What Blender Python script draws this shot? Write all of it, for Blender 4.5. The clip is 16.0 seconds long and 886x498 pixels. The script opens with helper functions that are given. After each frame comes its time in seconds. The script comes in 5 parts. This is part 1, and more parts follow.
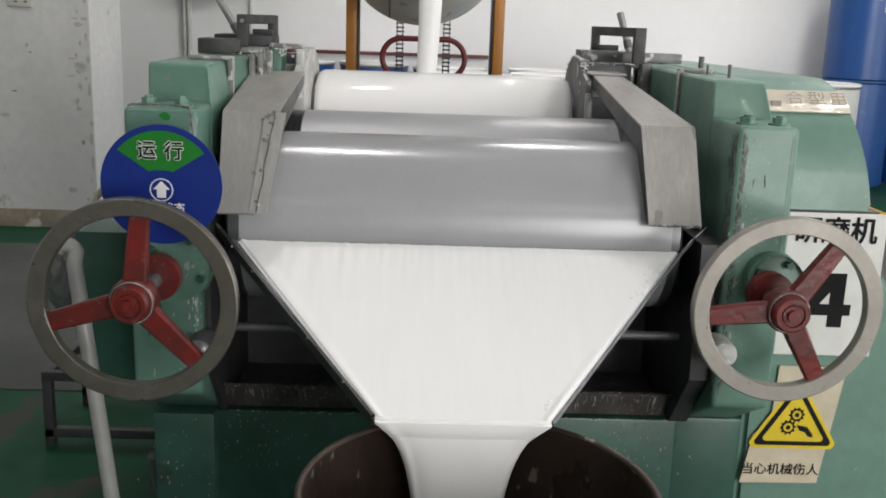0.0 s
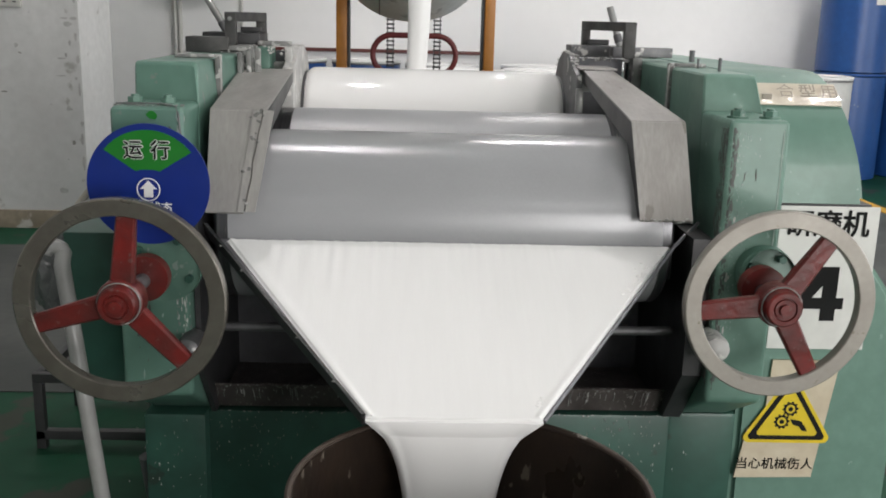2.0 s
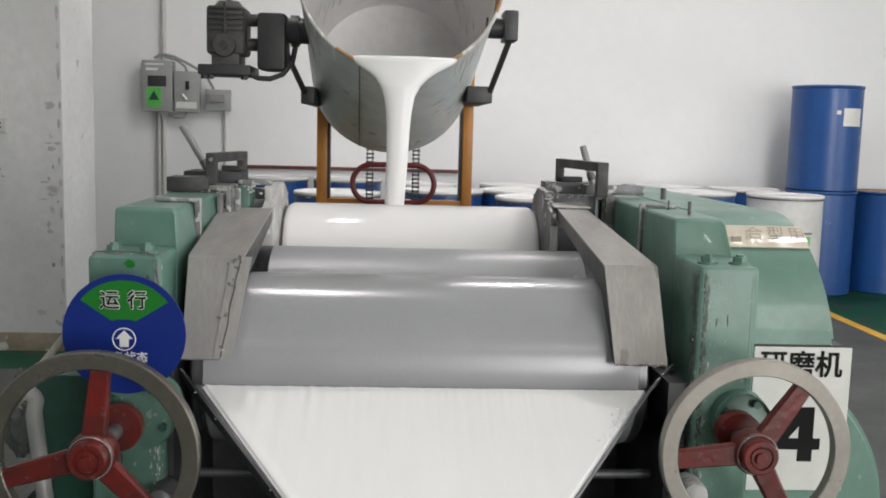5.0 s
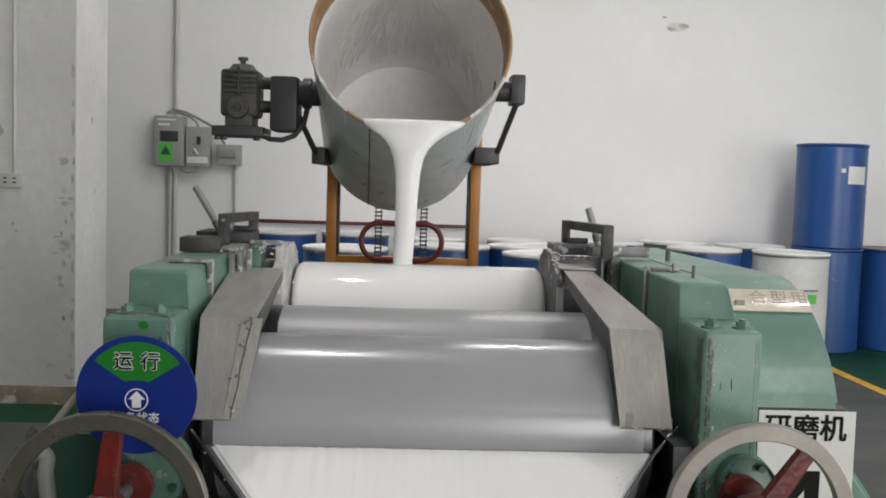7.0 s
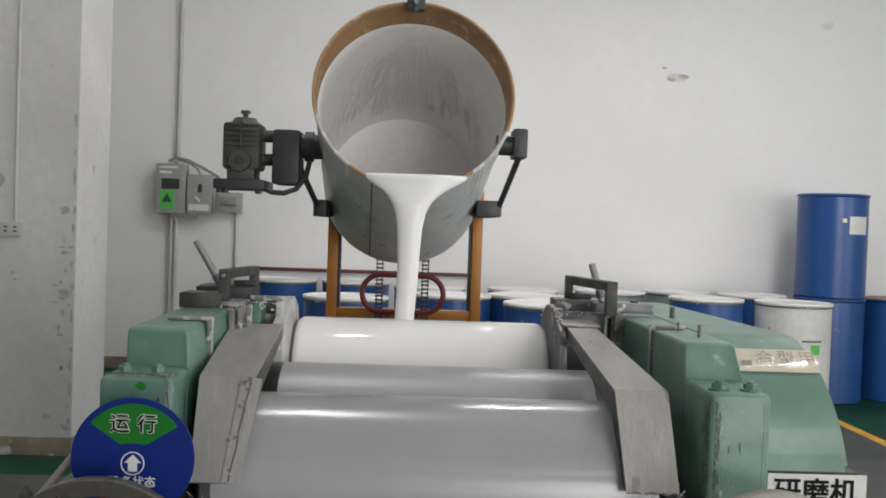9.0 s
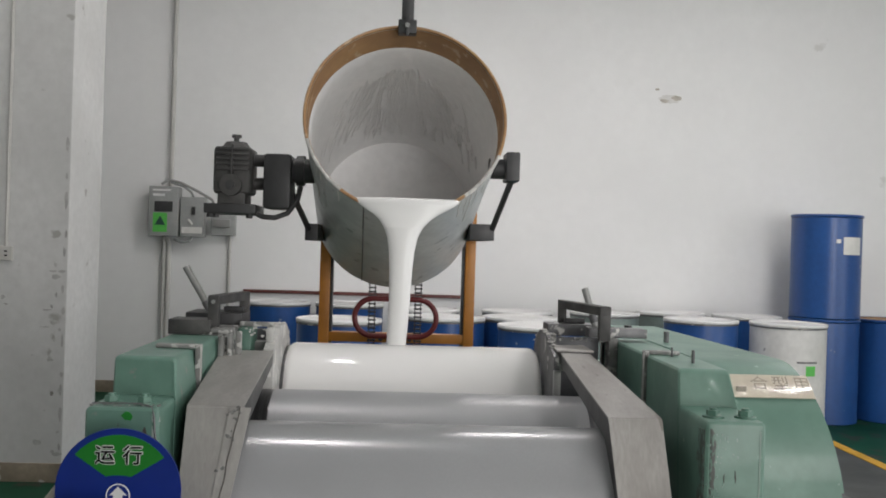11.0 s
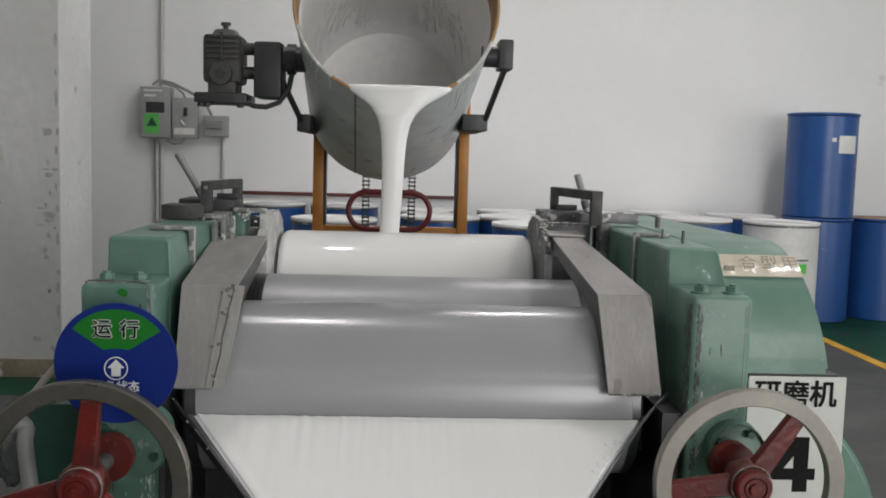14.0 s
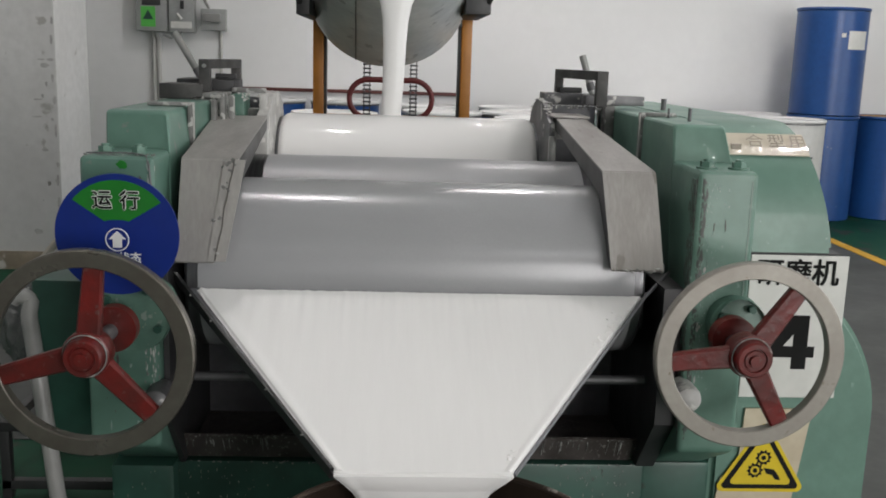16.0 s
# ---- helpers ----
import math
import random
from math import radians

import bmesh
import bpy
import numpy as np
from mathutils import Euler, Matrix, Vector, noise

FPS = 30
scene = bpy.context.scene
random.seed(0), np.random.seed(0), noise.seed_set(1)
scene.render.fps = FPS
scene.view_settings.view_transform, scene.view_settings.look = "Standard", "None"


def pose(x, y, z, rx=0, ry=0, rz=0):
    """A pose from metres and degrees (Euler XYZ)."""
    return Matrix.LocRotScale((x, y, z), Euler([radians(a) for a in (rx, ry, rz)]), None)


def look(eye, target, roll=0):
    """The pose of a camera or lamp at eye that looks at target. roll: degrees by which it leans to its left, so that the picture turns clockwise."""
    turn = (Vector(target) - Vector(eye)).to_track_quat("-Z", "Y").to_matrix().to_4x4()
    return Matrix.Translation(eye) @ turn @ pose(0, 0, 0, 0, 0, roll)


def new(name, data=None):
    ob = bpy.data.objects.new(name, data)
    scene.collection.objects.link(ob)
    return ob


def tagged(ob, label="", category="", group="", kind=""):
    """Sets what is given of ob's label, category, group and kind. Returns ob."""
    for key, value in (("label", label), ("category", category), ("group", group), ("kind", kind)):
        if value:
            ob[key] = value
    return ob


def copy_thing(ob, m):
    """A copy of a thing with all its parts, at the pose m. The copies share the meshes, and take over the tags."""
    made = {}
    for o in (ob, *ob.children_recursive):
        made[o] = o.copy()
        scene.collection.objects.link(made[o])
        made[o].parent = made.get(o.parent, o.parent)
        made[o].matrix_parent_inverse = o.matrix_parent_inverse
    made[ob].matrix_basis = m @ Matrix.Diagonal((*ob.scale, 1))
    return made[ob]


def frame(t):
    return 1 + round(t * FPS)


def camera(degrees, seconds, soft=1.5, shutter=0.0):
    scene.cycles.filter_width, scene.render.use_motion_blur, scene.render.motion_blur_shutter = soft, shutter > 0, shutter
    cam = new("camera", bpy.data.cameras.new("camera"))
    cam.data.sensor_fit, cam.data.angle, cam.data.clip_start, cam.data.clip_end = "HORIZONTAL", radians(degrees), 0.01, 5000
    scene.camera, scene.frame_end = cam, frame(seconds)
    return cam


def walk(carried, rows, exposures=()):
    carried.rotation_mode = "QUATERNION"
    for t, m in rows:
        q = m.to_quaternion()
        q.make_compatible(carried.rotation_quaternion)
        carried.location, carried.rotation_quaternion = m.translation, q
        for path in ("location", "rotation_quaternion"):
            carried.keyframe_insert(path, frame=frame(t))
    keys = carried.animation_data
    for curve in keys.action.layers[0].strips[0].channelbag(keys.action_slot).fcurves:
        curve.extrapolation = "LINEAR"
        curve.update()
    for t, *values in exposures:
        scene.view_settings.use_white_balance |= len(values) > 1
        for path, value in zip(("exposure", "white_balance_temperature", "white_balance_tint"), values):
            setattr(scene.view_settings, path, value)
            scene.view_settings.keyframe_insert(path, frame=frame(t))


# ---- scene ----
cam = camera(49.4, 16.0, soft=1.8)
PATH = [
    (0, (-0.135, -0.139, 1.305), (-0.08, 1.806, 0.844), 2.0),
    (0.5, (-0.138, -0.132, 1.311), (-0.071, 1.812, 0.846), 1.9),
    (1, (-0.13, -0.131, 1.309), (-0.065, 1.812, 0.84), 2.0),
    (1.5, (-0.129, -0.127, 1.307), (-0.066, 1.815, 0.835), 1.7),
    (2, (-0.124, -0.127, 1.303), (-0.059, 1.817, 0.836), 1.5),
    (2.5, (-0.132, -0.122, 1.314), (-0.07, 1.823, 0.852), 1.9),
    (3, (-0.132, -0.118, 1.325), (-0.06, 1.835, 0.903), 1.6),
    (3.5, (-0.135, -0.11, 1.343), (-0.054, 1.854, 0.974), 1.3),
    (4, (-0.129, -0.104, 1.36), (-0.046, 1.867, 1.03), 1.3),
    (4.5, (-0.122, -0.113, 1.378), (-0.03, 1.865, 1.096), 1.1),
    (5, (-0.114, -0.128, 1.389), (-0.015, 1.854, 1.141), 1.5),
    (7.5, (-0.119, -0.168, 1.425), (-0.038, 1.826, 1.302), 1.8),
    (8, (-0.117, -0.161, 1.433), (-0.034, 1.834, 1.329), 1.8),
    (8.5, (-0.12, -0.154, 1.444), (-0.037, 1.843, 1.376), 2.0),
    (9, (-0.125, -0.14, 1.449), (-0.046, 1.858, 1.401), 2.0),
    (9.5, (-0.127, -0.119, 1.454), (-0.043, 1.879, 1.417), 2.0),
    (10, (-0.122, -0.113, 1.458), (-0.039, 1.885, 1.44), 1.7),
    (10.2, (-0.118, -0.117, 1.462), (-0.024, 1.881, 1.458), 1.6),
    (12.3, (-0.112, -0.119, 1.457), (-0.037, 1.88, 1.434), 2.2),
    (12.5, (-0.107, -0.117, 1.448), (-0.029, 1.881, 1.406), 1.9),
    (13, (-0.103, -0.119, 1.427), (-0.008, 1.876, 1.329), 1.7),
    (13.5, (-0.098, -0.125, 1.41), (0.006, 1.867, 1.26), 1.3),
    (14, (-0.104, -0.129, 1.398), (-0.002, 1.859, 1.202), 1.6),
    (14.5, (-0.101, -0.134, 1.382), (0.002, 1.848, 1.136), 1.4),
    (15, (-0.103, -0.13, 1.364), (0.0, 1.844, 1.061), 1.7),
    (15.5, (-0.096, -0.13, 1.347), (0.015, 1.838, 1.005), 1.5),
    (16, (-0.105, -0.119, 1.33), (-0.001, 1.84, 0.939), 1.8),
]
walk(cam, [(t, look(eye, target, roll)) for t, eye, target, roll in PATH], [(0.0, 0.15), (3.0, 0.14), (4.5, 0.12), (5.2, 0.07), (7.5, -0.11), (10.0, -0.13), (12.5, -0.29), (14.5, -0.29), (16.0, -0.18)])

# ---- world, lamps, exposure ----
world = bpy.data.worlds.new("world")
scene.world = world
world.use_nodes = True
world.node_tree.nodes["Background"].inputs[0].default_value = (0.8, 0.88, 1.0, 1)
world.node_tree.nodes["Background"].inputs[1].default_value = 0.3
CEIL = 4.6
# Fourth and fifth follow the rolls' highlights; the rest are added fill.
LAMPS = [(-2.3, 2.4, 10), (2.3, 2.4, 30), (-3.2, 5.0, 10), (-0.62, 3.3, 22), (0.73, 5.8, 30), (3.2, 5.0, 30), (-3.0, 6.3, 15), (0.2, 6.3, 34), (3.4, 6.3, 32), (-1.6, -4.4, 8), (1.5, -4.4, 14), (4.2, -3.4, 30)]
for lx, ly, watt in LAMPS:
    ld = bpy.data.lights.new("tube_light", "AREA")
    ld.shape, ld.size, ld.size_y, ld.energy, ld.color = "RECTANGLE", 0.16, 0.16, watt, (1.0, 0.958, 0.947)
    lo = new("tube_light", ld)
    lo.location = (lx, ly, CEIL - 0.125)
# added fill light in an unseen opening in the east wall
ld = bpy.data.lights.new("door_daylight", "AREA")
ld.shape, ld.size, ld.size_y, ld.energy, ld.color = "RECTANGLE", 3.2, 5.0, 170, (0.985, 0.98, 0.99)
lo = new("door_daylight", ld)
lo.matrix_world = pose(7.45, 1.7, 1.75, 0, 90, 0)
# and one in an unseen south opening, added to brighten the front faces
ld = bpy.data.lights.new("gate_daylight", "AREA")
ld.shape, ld.size, ld.size_y, ld.energy, ld.color = "RECTANGLE", 4.4, 3.2, 430, (1.0, 0.965, 0.945)
lo = new("gate_daylight", ld)
lo.matrix_world = pose(4.0, -6.45, 1.75, 90, 0, 0)


# ---- materials ----
def mat(name, col, rough=0.5, metal=0.0, dark=None, scale=8.0, amount=0.35, fine=60.0, bump=0.15, stretch=(1, 1, 1), rough_var=0.12,
        chip=None, chip_scale=20.0, chip_cut=0.66, coat=0.0, bump_dist=0.004, spec=0.5, grain=0.85, aniso=0.0):
    """Two scales of variation, fine relief, and chips of another colour with edges of their own."""
    m = bpy.data.materials.new(name)
    m.use_nodes = True
    t = m.node_tree
    b = t.nodes["Principled BSDF"]
    co = t.nodes.new("ShaderNodeTexCoord")
    mp = t.nodes.new("ShaderNodeMapping")
    mp.inputs["Scale"].default_value = stretch
    t.links.new(co.outputs["Object"], mp.inputs["Vector"])
    info = t.nodes.new("ShaderNodeObjectInfo")
    off = t.nodes.new("ShaderNodeVectorMath")
    off.operation = "ADD"
    t.links.new(mp.outputs[0], off.inputs[0])
    t.links.new(info.outputs["Random"], off.inputs[1])

    def tex(sc, detail=6.0):
        n = t.nodes.new("ShaderNodeTexNoise")
        n.inputs["Scale"].default_value, n.inputs["Detail"].default_value = sc, detail
        t.links.new(off.outputs[0], n.inputs["Vector"])
        return n

    def ramp(src, lo, hi):
        r = t.nodes.new("ShaderNodeMapRange")
        r.inputs["From Min"].default_value, r.inputs["From Max"].default_value = lo, hi
        t.links.new(src, r.inputs["Value"])
        return r.outputs[0]

    def mix(fac, a, c):
        n = t.nodes.new("ShaderNodeMix")
        n.data_type = "RGBA"
        t.links.new(fac, n.inputs["Factor"])
        for sock, v in ((n.inputs["A"], a), (n.inputs["B"], c)):
            if isinstance(v, tuple):
                sock.default_value = (*v, 1)
            else:
                t.links.new(v, sock)
        return n.outputs["Result"]

    dark = dark or tuple(c * (1 - amount) for c in col)
    big, small = tex(scale), tex(fine, 3.0)
    out = mix(ramp(big.outputs["Fac"], 0.35, 0.68), col, dark)
    out = mix(ramp(small.outputs["Fac"], 0.3, 1.3), out, tuple(c * grain for c in dark))
    if chip:
        cn = tex(chip_scale, 8.0)
        cf = ramp(cn.outputs["Fac"], chip_cut - 0.035, chip_cut)
        out = mix(cf, out, chip)
    t.links.new(out, b.inputs["Base Color"])
    rr = t.nodes.new("ShaderNodeMapRange")
    rr.inputs["To Min"].default_value, rr.inputs["To Max"].default_value = max(0.03, rough - rough_var), min(1, rough + rough_var)
    t.links.new(big.outputs["Fac"], rr.inputs["Value"])
    t.links.new(rr.outputs[0], b.inputs["Roughness"])
    b.inputs["Metallic"].default_value = metal
    b.inputs["Coat Weight"].default_value = coat
    b.inputs["Specular IOR Level"].default_value = spec
    if aniso:
        tg = t.nodes.new("ShaderNodeTangent")
        tg.direction_type, tg.axis = "RADIAL", "X"
        t.links.new(tg.outputs[0], b.inputs["Tangent"])
        b.inputs["Anisotropic"].default_value = aniso
        b.inputs["Anisotropic Rotation"].default_value = 0.25
    if bump:
        bp = t.nodes.new("ShaderNodeBump")
        bp.inputs["Strength"].default_value, bp.inputs["Distance"].default_value = bump, bump_dist
        add = t.nodes.new("ShaderNodeMath")
        add.operation = "ADD"
        t.links.new(big.outputs["Fac"], add.inputs[0])
        t.links.new(small.outputs["Fac"], add.inputs[1])
        t.links.new(add.outputs[0], bp.inputs["Height"])
        t.links.new(bp.outputs[0], b.inputs["Normal"])
    return m


def glow(name, col, power):
    m = bpy.data.materials.new(name)
    m.use_nodes = True
    b = m.node_tree.nodes["Principled BSDF"]
    b.inputs["Base Color"].default_value = (*col, 1)
    b.inputs["Emission Color"].default_value = (*col, 1)
    b.inputs["Emission Strength"].default_value = power
    return m


M_WALL = mat("white_plaster", (0.82, 0.82, 0.815), 0.85, dark=(0.77, 0.77, 0.765), scale=0.9, fine=12, bump=0.04, chip=(0.66, 0.655, 0.64), chip_scale=1.9, chip_cut=0.745, grain=0.98)
M_PILLAR = mat("worn_plaster", (0.62, 0.62, 0.61), 0.88, dark=(0.53, 0.53, 0.52), scale=1.6, fine=22, bump=0.25, chip=(0.36, 0.35, 0.33), chip_scale=6.0, chip_cut=0.69)
M_CEIL = mat("ceiling_paint", (0.78, 0.78, 0.77), 0.9, scale=0.8, amount=0.1, fine=14)
M_SKIRT = mat("dirty_skirting", (0.34, 0.29, 0.22), 0.7, dark=(0.17, 0.14, 0.1), scale=4, fine=30, chip=(0.5, 0.48, 0.44), chip_scale=5, chip_cut=0.62)
M_FLOOR = mat("green_floor_paint", (0.005, 0.066, 0.030), 0.55, spec=0.2, dark=(0.004, 0.044, 0.022), scale=1.3, fine=18, bump=0.1, chip=(0.035, 0.04, 0.03), chip_scale=4.5, chip_cut=0.61)
M_GREY = mat("grey_concrete", (0.085, 0.088, 0.083), 0.6, spec=0.3, dark=(0.05, 0.055, 0.052), scale=1.7, fine=24, bump=0.15)
M_YELLOW = mat("yellow_line_paint", (0.72, 0.40, 0.03), 0.55, scale=5, amount=0.3, fine=30, chip=(0.25, 0.24, 0.2), chip_scale=8, chip_cut=0.7)
M_GREEN = mat("green_machine_paint", (0.152, 0.272, 0.218), 0.42, dark=(0.118, 0.222, 0.176), scale=6.0, fine=40, bump=0.16, chip=(0.22, 0.33, 0.275), chip_scale=44, chip_cut=0.735, coat=0.1)
M_GREEN_W = mat("worn_green_paint", (0.13, 0.25, 0.195), 0.42, dark=(0.075, 0.155, 0.12), scale=9.0, fine=40, bump=0.25, chip=(0.21, 0.27, 0.23), chip_scale=40, chip_cut=0.66)
# Green well below the housings' tone, with near-black patches.
M_GREEN_D = mat("dark_green_paint", (0.038, 0.112, 0.084), 0.38, dark=(0.024, 0.066, 0.05), scale=5.0, fine=26, bump=0.12, chip=(0.03, 0.05, 0.04), chip_scale=12, chip_cut=0.70)
M_STEEL = mat("brushed_sheet_steel", (0.44, 0.425, 0.405), 0.42, metal=0.4, dark=(0.34, 0.325, 0.31), scale=9, fine=90, bump=0.12, stretch=(1.6, 0.5, 0.5), chip=(0.36, 0.345, 0.33), chip_scale=30, chip_cut=0.62)
M_STEEL_OLD = mat("stained_sheet_steel", (0.38, 0.365, 0.35), 0.42, metal=0.4, dark=(0.27, 0.255, 0.24), scale=7, fine=90, bump=0.14, stretch=(2.0, 0.5, 0.5), chip=(0.21, 0.195, 0.18), chip_scale=16, chip_cut=0.66)
M_CONDUIT = mat("white_conduit", (0.58, 0.57, 0.54), 0.45, scale=5, amount=0.15, fine=30, bump=0.03)
M_ROLL = mat("film_coated_iron", (0.375, 0.378, 0.39), 0.25, metal=0.14, spec=0.38, dark=(0.345, 0.348, 0.36), grain=0.97, aniso=0.45, scale=3, fine=150, bump=0.0, rough_var=0.02, bump_dist=0.001)
M_ROLL_DRY = mat("drier_film_on_iron", (0.41, 0.413, 0.427), 0.40, metal=0.14, spec=0.36, dark=(0.385, 0.388, 0.40), grain=0.97, aniso=0.45, scale=3, fine=150, bump=0.0, rough_var=0.03)
# Bare roll ends, darkened for the shade and reflection of the guards.
M_BARE_SHADE = mat("bare_steel_in_guard_shade", (0.20, 0.20, 0.21), 0.34, metal=0.85, dark=(0.12, 0.12, 0.125), scale=10, fine=160, bump=0.04, stretch=(12, 1, 1), rough_var=0.08, chip=(0.32, 0.32, 0.31), chip_scale=16, chip_cut=0.70)
M_DARK = mat("greasy_black_steel", (0.19, 0.192, 0.207), 0.36, metal=0.15, dark=(0.11, 0.11, 0.12), scale=7, fine=40, bump=0.2, chip=(0.22, 0.21, 0.20), chip_scale=22, chip_cut=0.72)
M_SPLASH = mat("paste_splashed_steel", (0.15, 0.13, 0.125), 0.5, metal=0.2, dark=(0.055, 0.045, 0.042), scale=9, fine=40, bump=0.35, stretch=(1, 1, 0.3), chip=(0.21, 0.195, 0.185), chip_scale=120, chip_cut=0.655)
M_GUNK = mat("paste_crusted_iron", (0.30, 0.30, 0.29), 0.6, metal=0.2, dark=(0.15, 0.15, 0.145), scale=12, fine=50, bump=0.4, chip=(0.46, 0.455, 0.44), chip_scale=34, chip_cut=0.575)
M_COAT = mat("wet_white_paste", (0.86, 0.85, 0.84), 0.08, dark=(0.845, 0.835, 0.825), scale=3, fine=14, bump=0.0, rough_var=0.01, grain=0.99)
M_PASTE = mat("white_paste", (0.86, 0.855, 0.845), 0.34, dark=(0.84, 0.835, 0.825), scale=3, fine=14, bump=0.0, rough_var=0.04, spec=0.5, grain=0.99)
M_PASTE_S = mat("streaked_white_paste", (0.84, 0.835, 0.825), 0.42, spec=0.35, dark=(0.82, 0.815, 0.805), scale=5, fine=30, bump=0.03, stretch=(9, 0.8, 0.8), rough_var=0.05, grain=0.99)
M_PASTE_IN = mat("paste_film", (0.90, 0.895, 0.89), 0.45, dark=(0.87, 0.865, 0.86), scale=6, fine=30, bump=0.25)
M_RED = mat("red_enamel", (0.17, 0.016, 0.014), 0.34, dark=(0.075, 0.014, 0.012), scale=16, fine=60, bump=0.3, chip=(0.13, 0.055, 0.05), chip_scale=60, chip_cut=0.66)
M_RIM = mat("bare_cast_rim", (0.36, 0.335, 0.30), 0.40, metal=0.35, dark=(0.30, 0.275, 0.245), scale=12, fine=70, bump=0.06, chip=(0.22, 0.19, 0.155), chip_scale=60, chip_cut=0.72)
M_IRON = mat("grey_cast_iron", (0.20, 0.20, 0.205), 0.5, metal=0.5, dark=(0.11, 0.11, 0.115), scale=9, fine=50, bump=0.25, chip=(0.5, 0.49, 0.47), chip_scale=18, chip_cut=0.66)
M_BLACK = mat("black_painted_steel", (0.046, 0.046, 0.048), 0.45, scale=8, amount=0.4, fine=40, bump=0.15)
M_MOTOR = mat("dirty_motor_casting", (0.095, 0.092, 0.088), 0.55, metal=0.2, dark=(0.04, 0.04, 0.04), scale=12, fine=50, bump=0.3)
M_ORANGE = mat("orange_mast_paint", (0.52, 0.205, 0.025), 0.42, scale=5, amount=0.25, fine=30, chip=(0.15, 0.09, 0.05), chip_scale=14, chip_cut=0.70)
M_GALV = mat("galvanised_bucket", (0.74, 0.76, 0.755), 0.34, metal=0.05, dark=(0.58, 0.60, 0.60), scale=6.5, fine=34, bump=0.08, chip=(0.40, 0.42, 0.42), chip_scale=17, chip_cut=0.68)
M_RUST = mat("rust_band", (0.46, 0.27, 0.12), 0.6, dark=(0.32, 0.18, 0.09), scale=6, fine=30, bump=0.2, chip=(0.50, 0.36, 0.23), chip_scale=18, chip_cut=0.64)
M_BARREL = mat("rusty_barrel_inside", (0.05, 0.034, 0.025), 0.32, metal=0.3, dark=(0.022, 0.017, 0.014), scale=7, fine=40, bump=0.3, stretch=(1, 1, 0.5), chip=(0.20, 0.17, 0.135), chip_scale=34, chip_cut=0.665)
M_BLUE = mat("blue_drum_paint", (0.016, 0.078, 0.27), 0.35, dark=(0.013, 0.062, 0.22), scale=3, fine=24, bump=0.05, chip=(0.25, 0.3, 0.36), chip_scale=9, chip_cut=0.74)
M_WDRUM = mat("white_drum_plastic", (0.66, 0.66, 0.64), 0.45, dark=(0.55, 0.55, 0.53), scale=3, fine=20, bump=0.05, chip=(0.3, 0.3, 0.3), chip_scale=9, chip_cut=0.72)
M_GDRUM = mat("pale_grey_green_drum", (0.24, 0.30, 0.28), 0.45, scale=4, fine=24)
M_LID = mat("white_lid", (0.78, 0.78, 0.77), 0.4, scale=3, amount=0.12, fine=20, bump=0.04)
M_DISC = mat("blue_sign_vinyl", (0.008, 0.026, 0.21), 0.3, scale=4, amount=0.1, fine=20, bump=0.0)
M_DGREEN = mat("green_sign_vinyl", (0.012, 0.19, 0.02), 0.35, scale=4, amount=0.1, fine=20, bump=0.0)
M_BOARD = mat("white_sign_board", (0.74, 0.735, 0.70), 0.4, scale=4, amount=0.12, fine=24, bump=0.02)
M_INK = mat("black_ink", (0.012, 0.012, 0.012), 0.75, scale=9, amount=0.2, fine=40, bump=0.0, spec=0.2)
M_WHITEINK = mat("white_ink", (0.8, 0.8, 0.8), 0.45, scale=9, amount=0.1, fine=40, bump=0.0)
M_CREAM = mat("stained_paper", (0.62, 0.55, 0.42), 0.5, dark=(0.50, 0.40, 0.27), scale=7, fine=30, bump=0.03)
M_SIGNY = mat("yellow_sign", (0.78, 0.58, 0.02), 0.4, scale=6, amount=0.15, fine=30, bump=0.0)
M_FILM = mat("taped_label", (0.68, 0.62, 0.51), 0.16, dark=(0.58, 0.51, 0.41), scale=14, fine=40, bump=0.5, coat=0.6)
M_PVC = mat("white_pvc", (0.30, 0.30, 0.29), 0.4, scale=5, amount=0.15, fine=30, bump=0.03)
M_BOXG = mat("grey_enclosure", (0.36, 0.37, 0.36), 0.45, scale=5, amount=0.15, fine=30, bump=0.03)
M_RPIPE = mat("maroon_pipe", (0.13, 0.035, 0.03), 0.5, scale=5, amount=0.3, fine=30)
M_RING = mat("dark_red_handle", (0.17, 0.018, 0.02), 0.4, scale=8, amount=0.3, fine=30)
M_STICK = mat("green_sticker", (0.12, 0.55, 0.10), 0.45, scale=6, amount=0.15, fine=30, bump=0.0)
M_CABLE = mat("beige_cable", (0.42, 0.39, 0.33), 0.55, scale=8, amount=0.25, fine=30)
M_BAG = mat("clear_plastic_bag", (0.17, 0.175, 0.175), 0.25, scale=12, amount=0.35, fine=40, bump=0.6)
M_FADED = mat("faded_ink", (0.36, 0.31, 0.25), 0.5, scale=9, amount=0.3, fine=40, bump=0.0)
M_BRIM = mat("dark_barrel_rim", (0.085, 0.062, 0.048), 0.5, metal=0.3, scale=9, amount=0.4, fine=40, chip=(0.4, 0.37, 0.33), chip_scale=18, chip_cut=0.66)
M_SCUFF = mat("bare_brown_primer", (0.10, 0.092, 0.082), 0.6, scale=20, amount=0.4, fine=60, bump=0.3)
M_WORN = mat("worn_corner_paint", (0.145, 0.27, 0.212), 0.42, dark=(0.10, 0.17, 0.135), scale=14, fine=60, bump=0.3, stretch=(1, 1, 0.5), chip=(0.07, 0.078, 0.07), chip_scale=150, chip_cut=0.50)
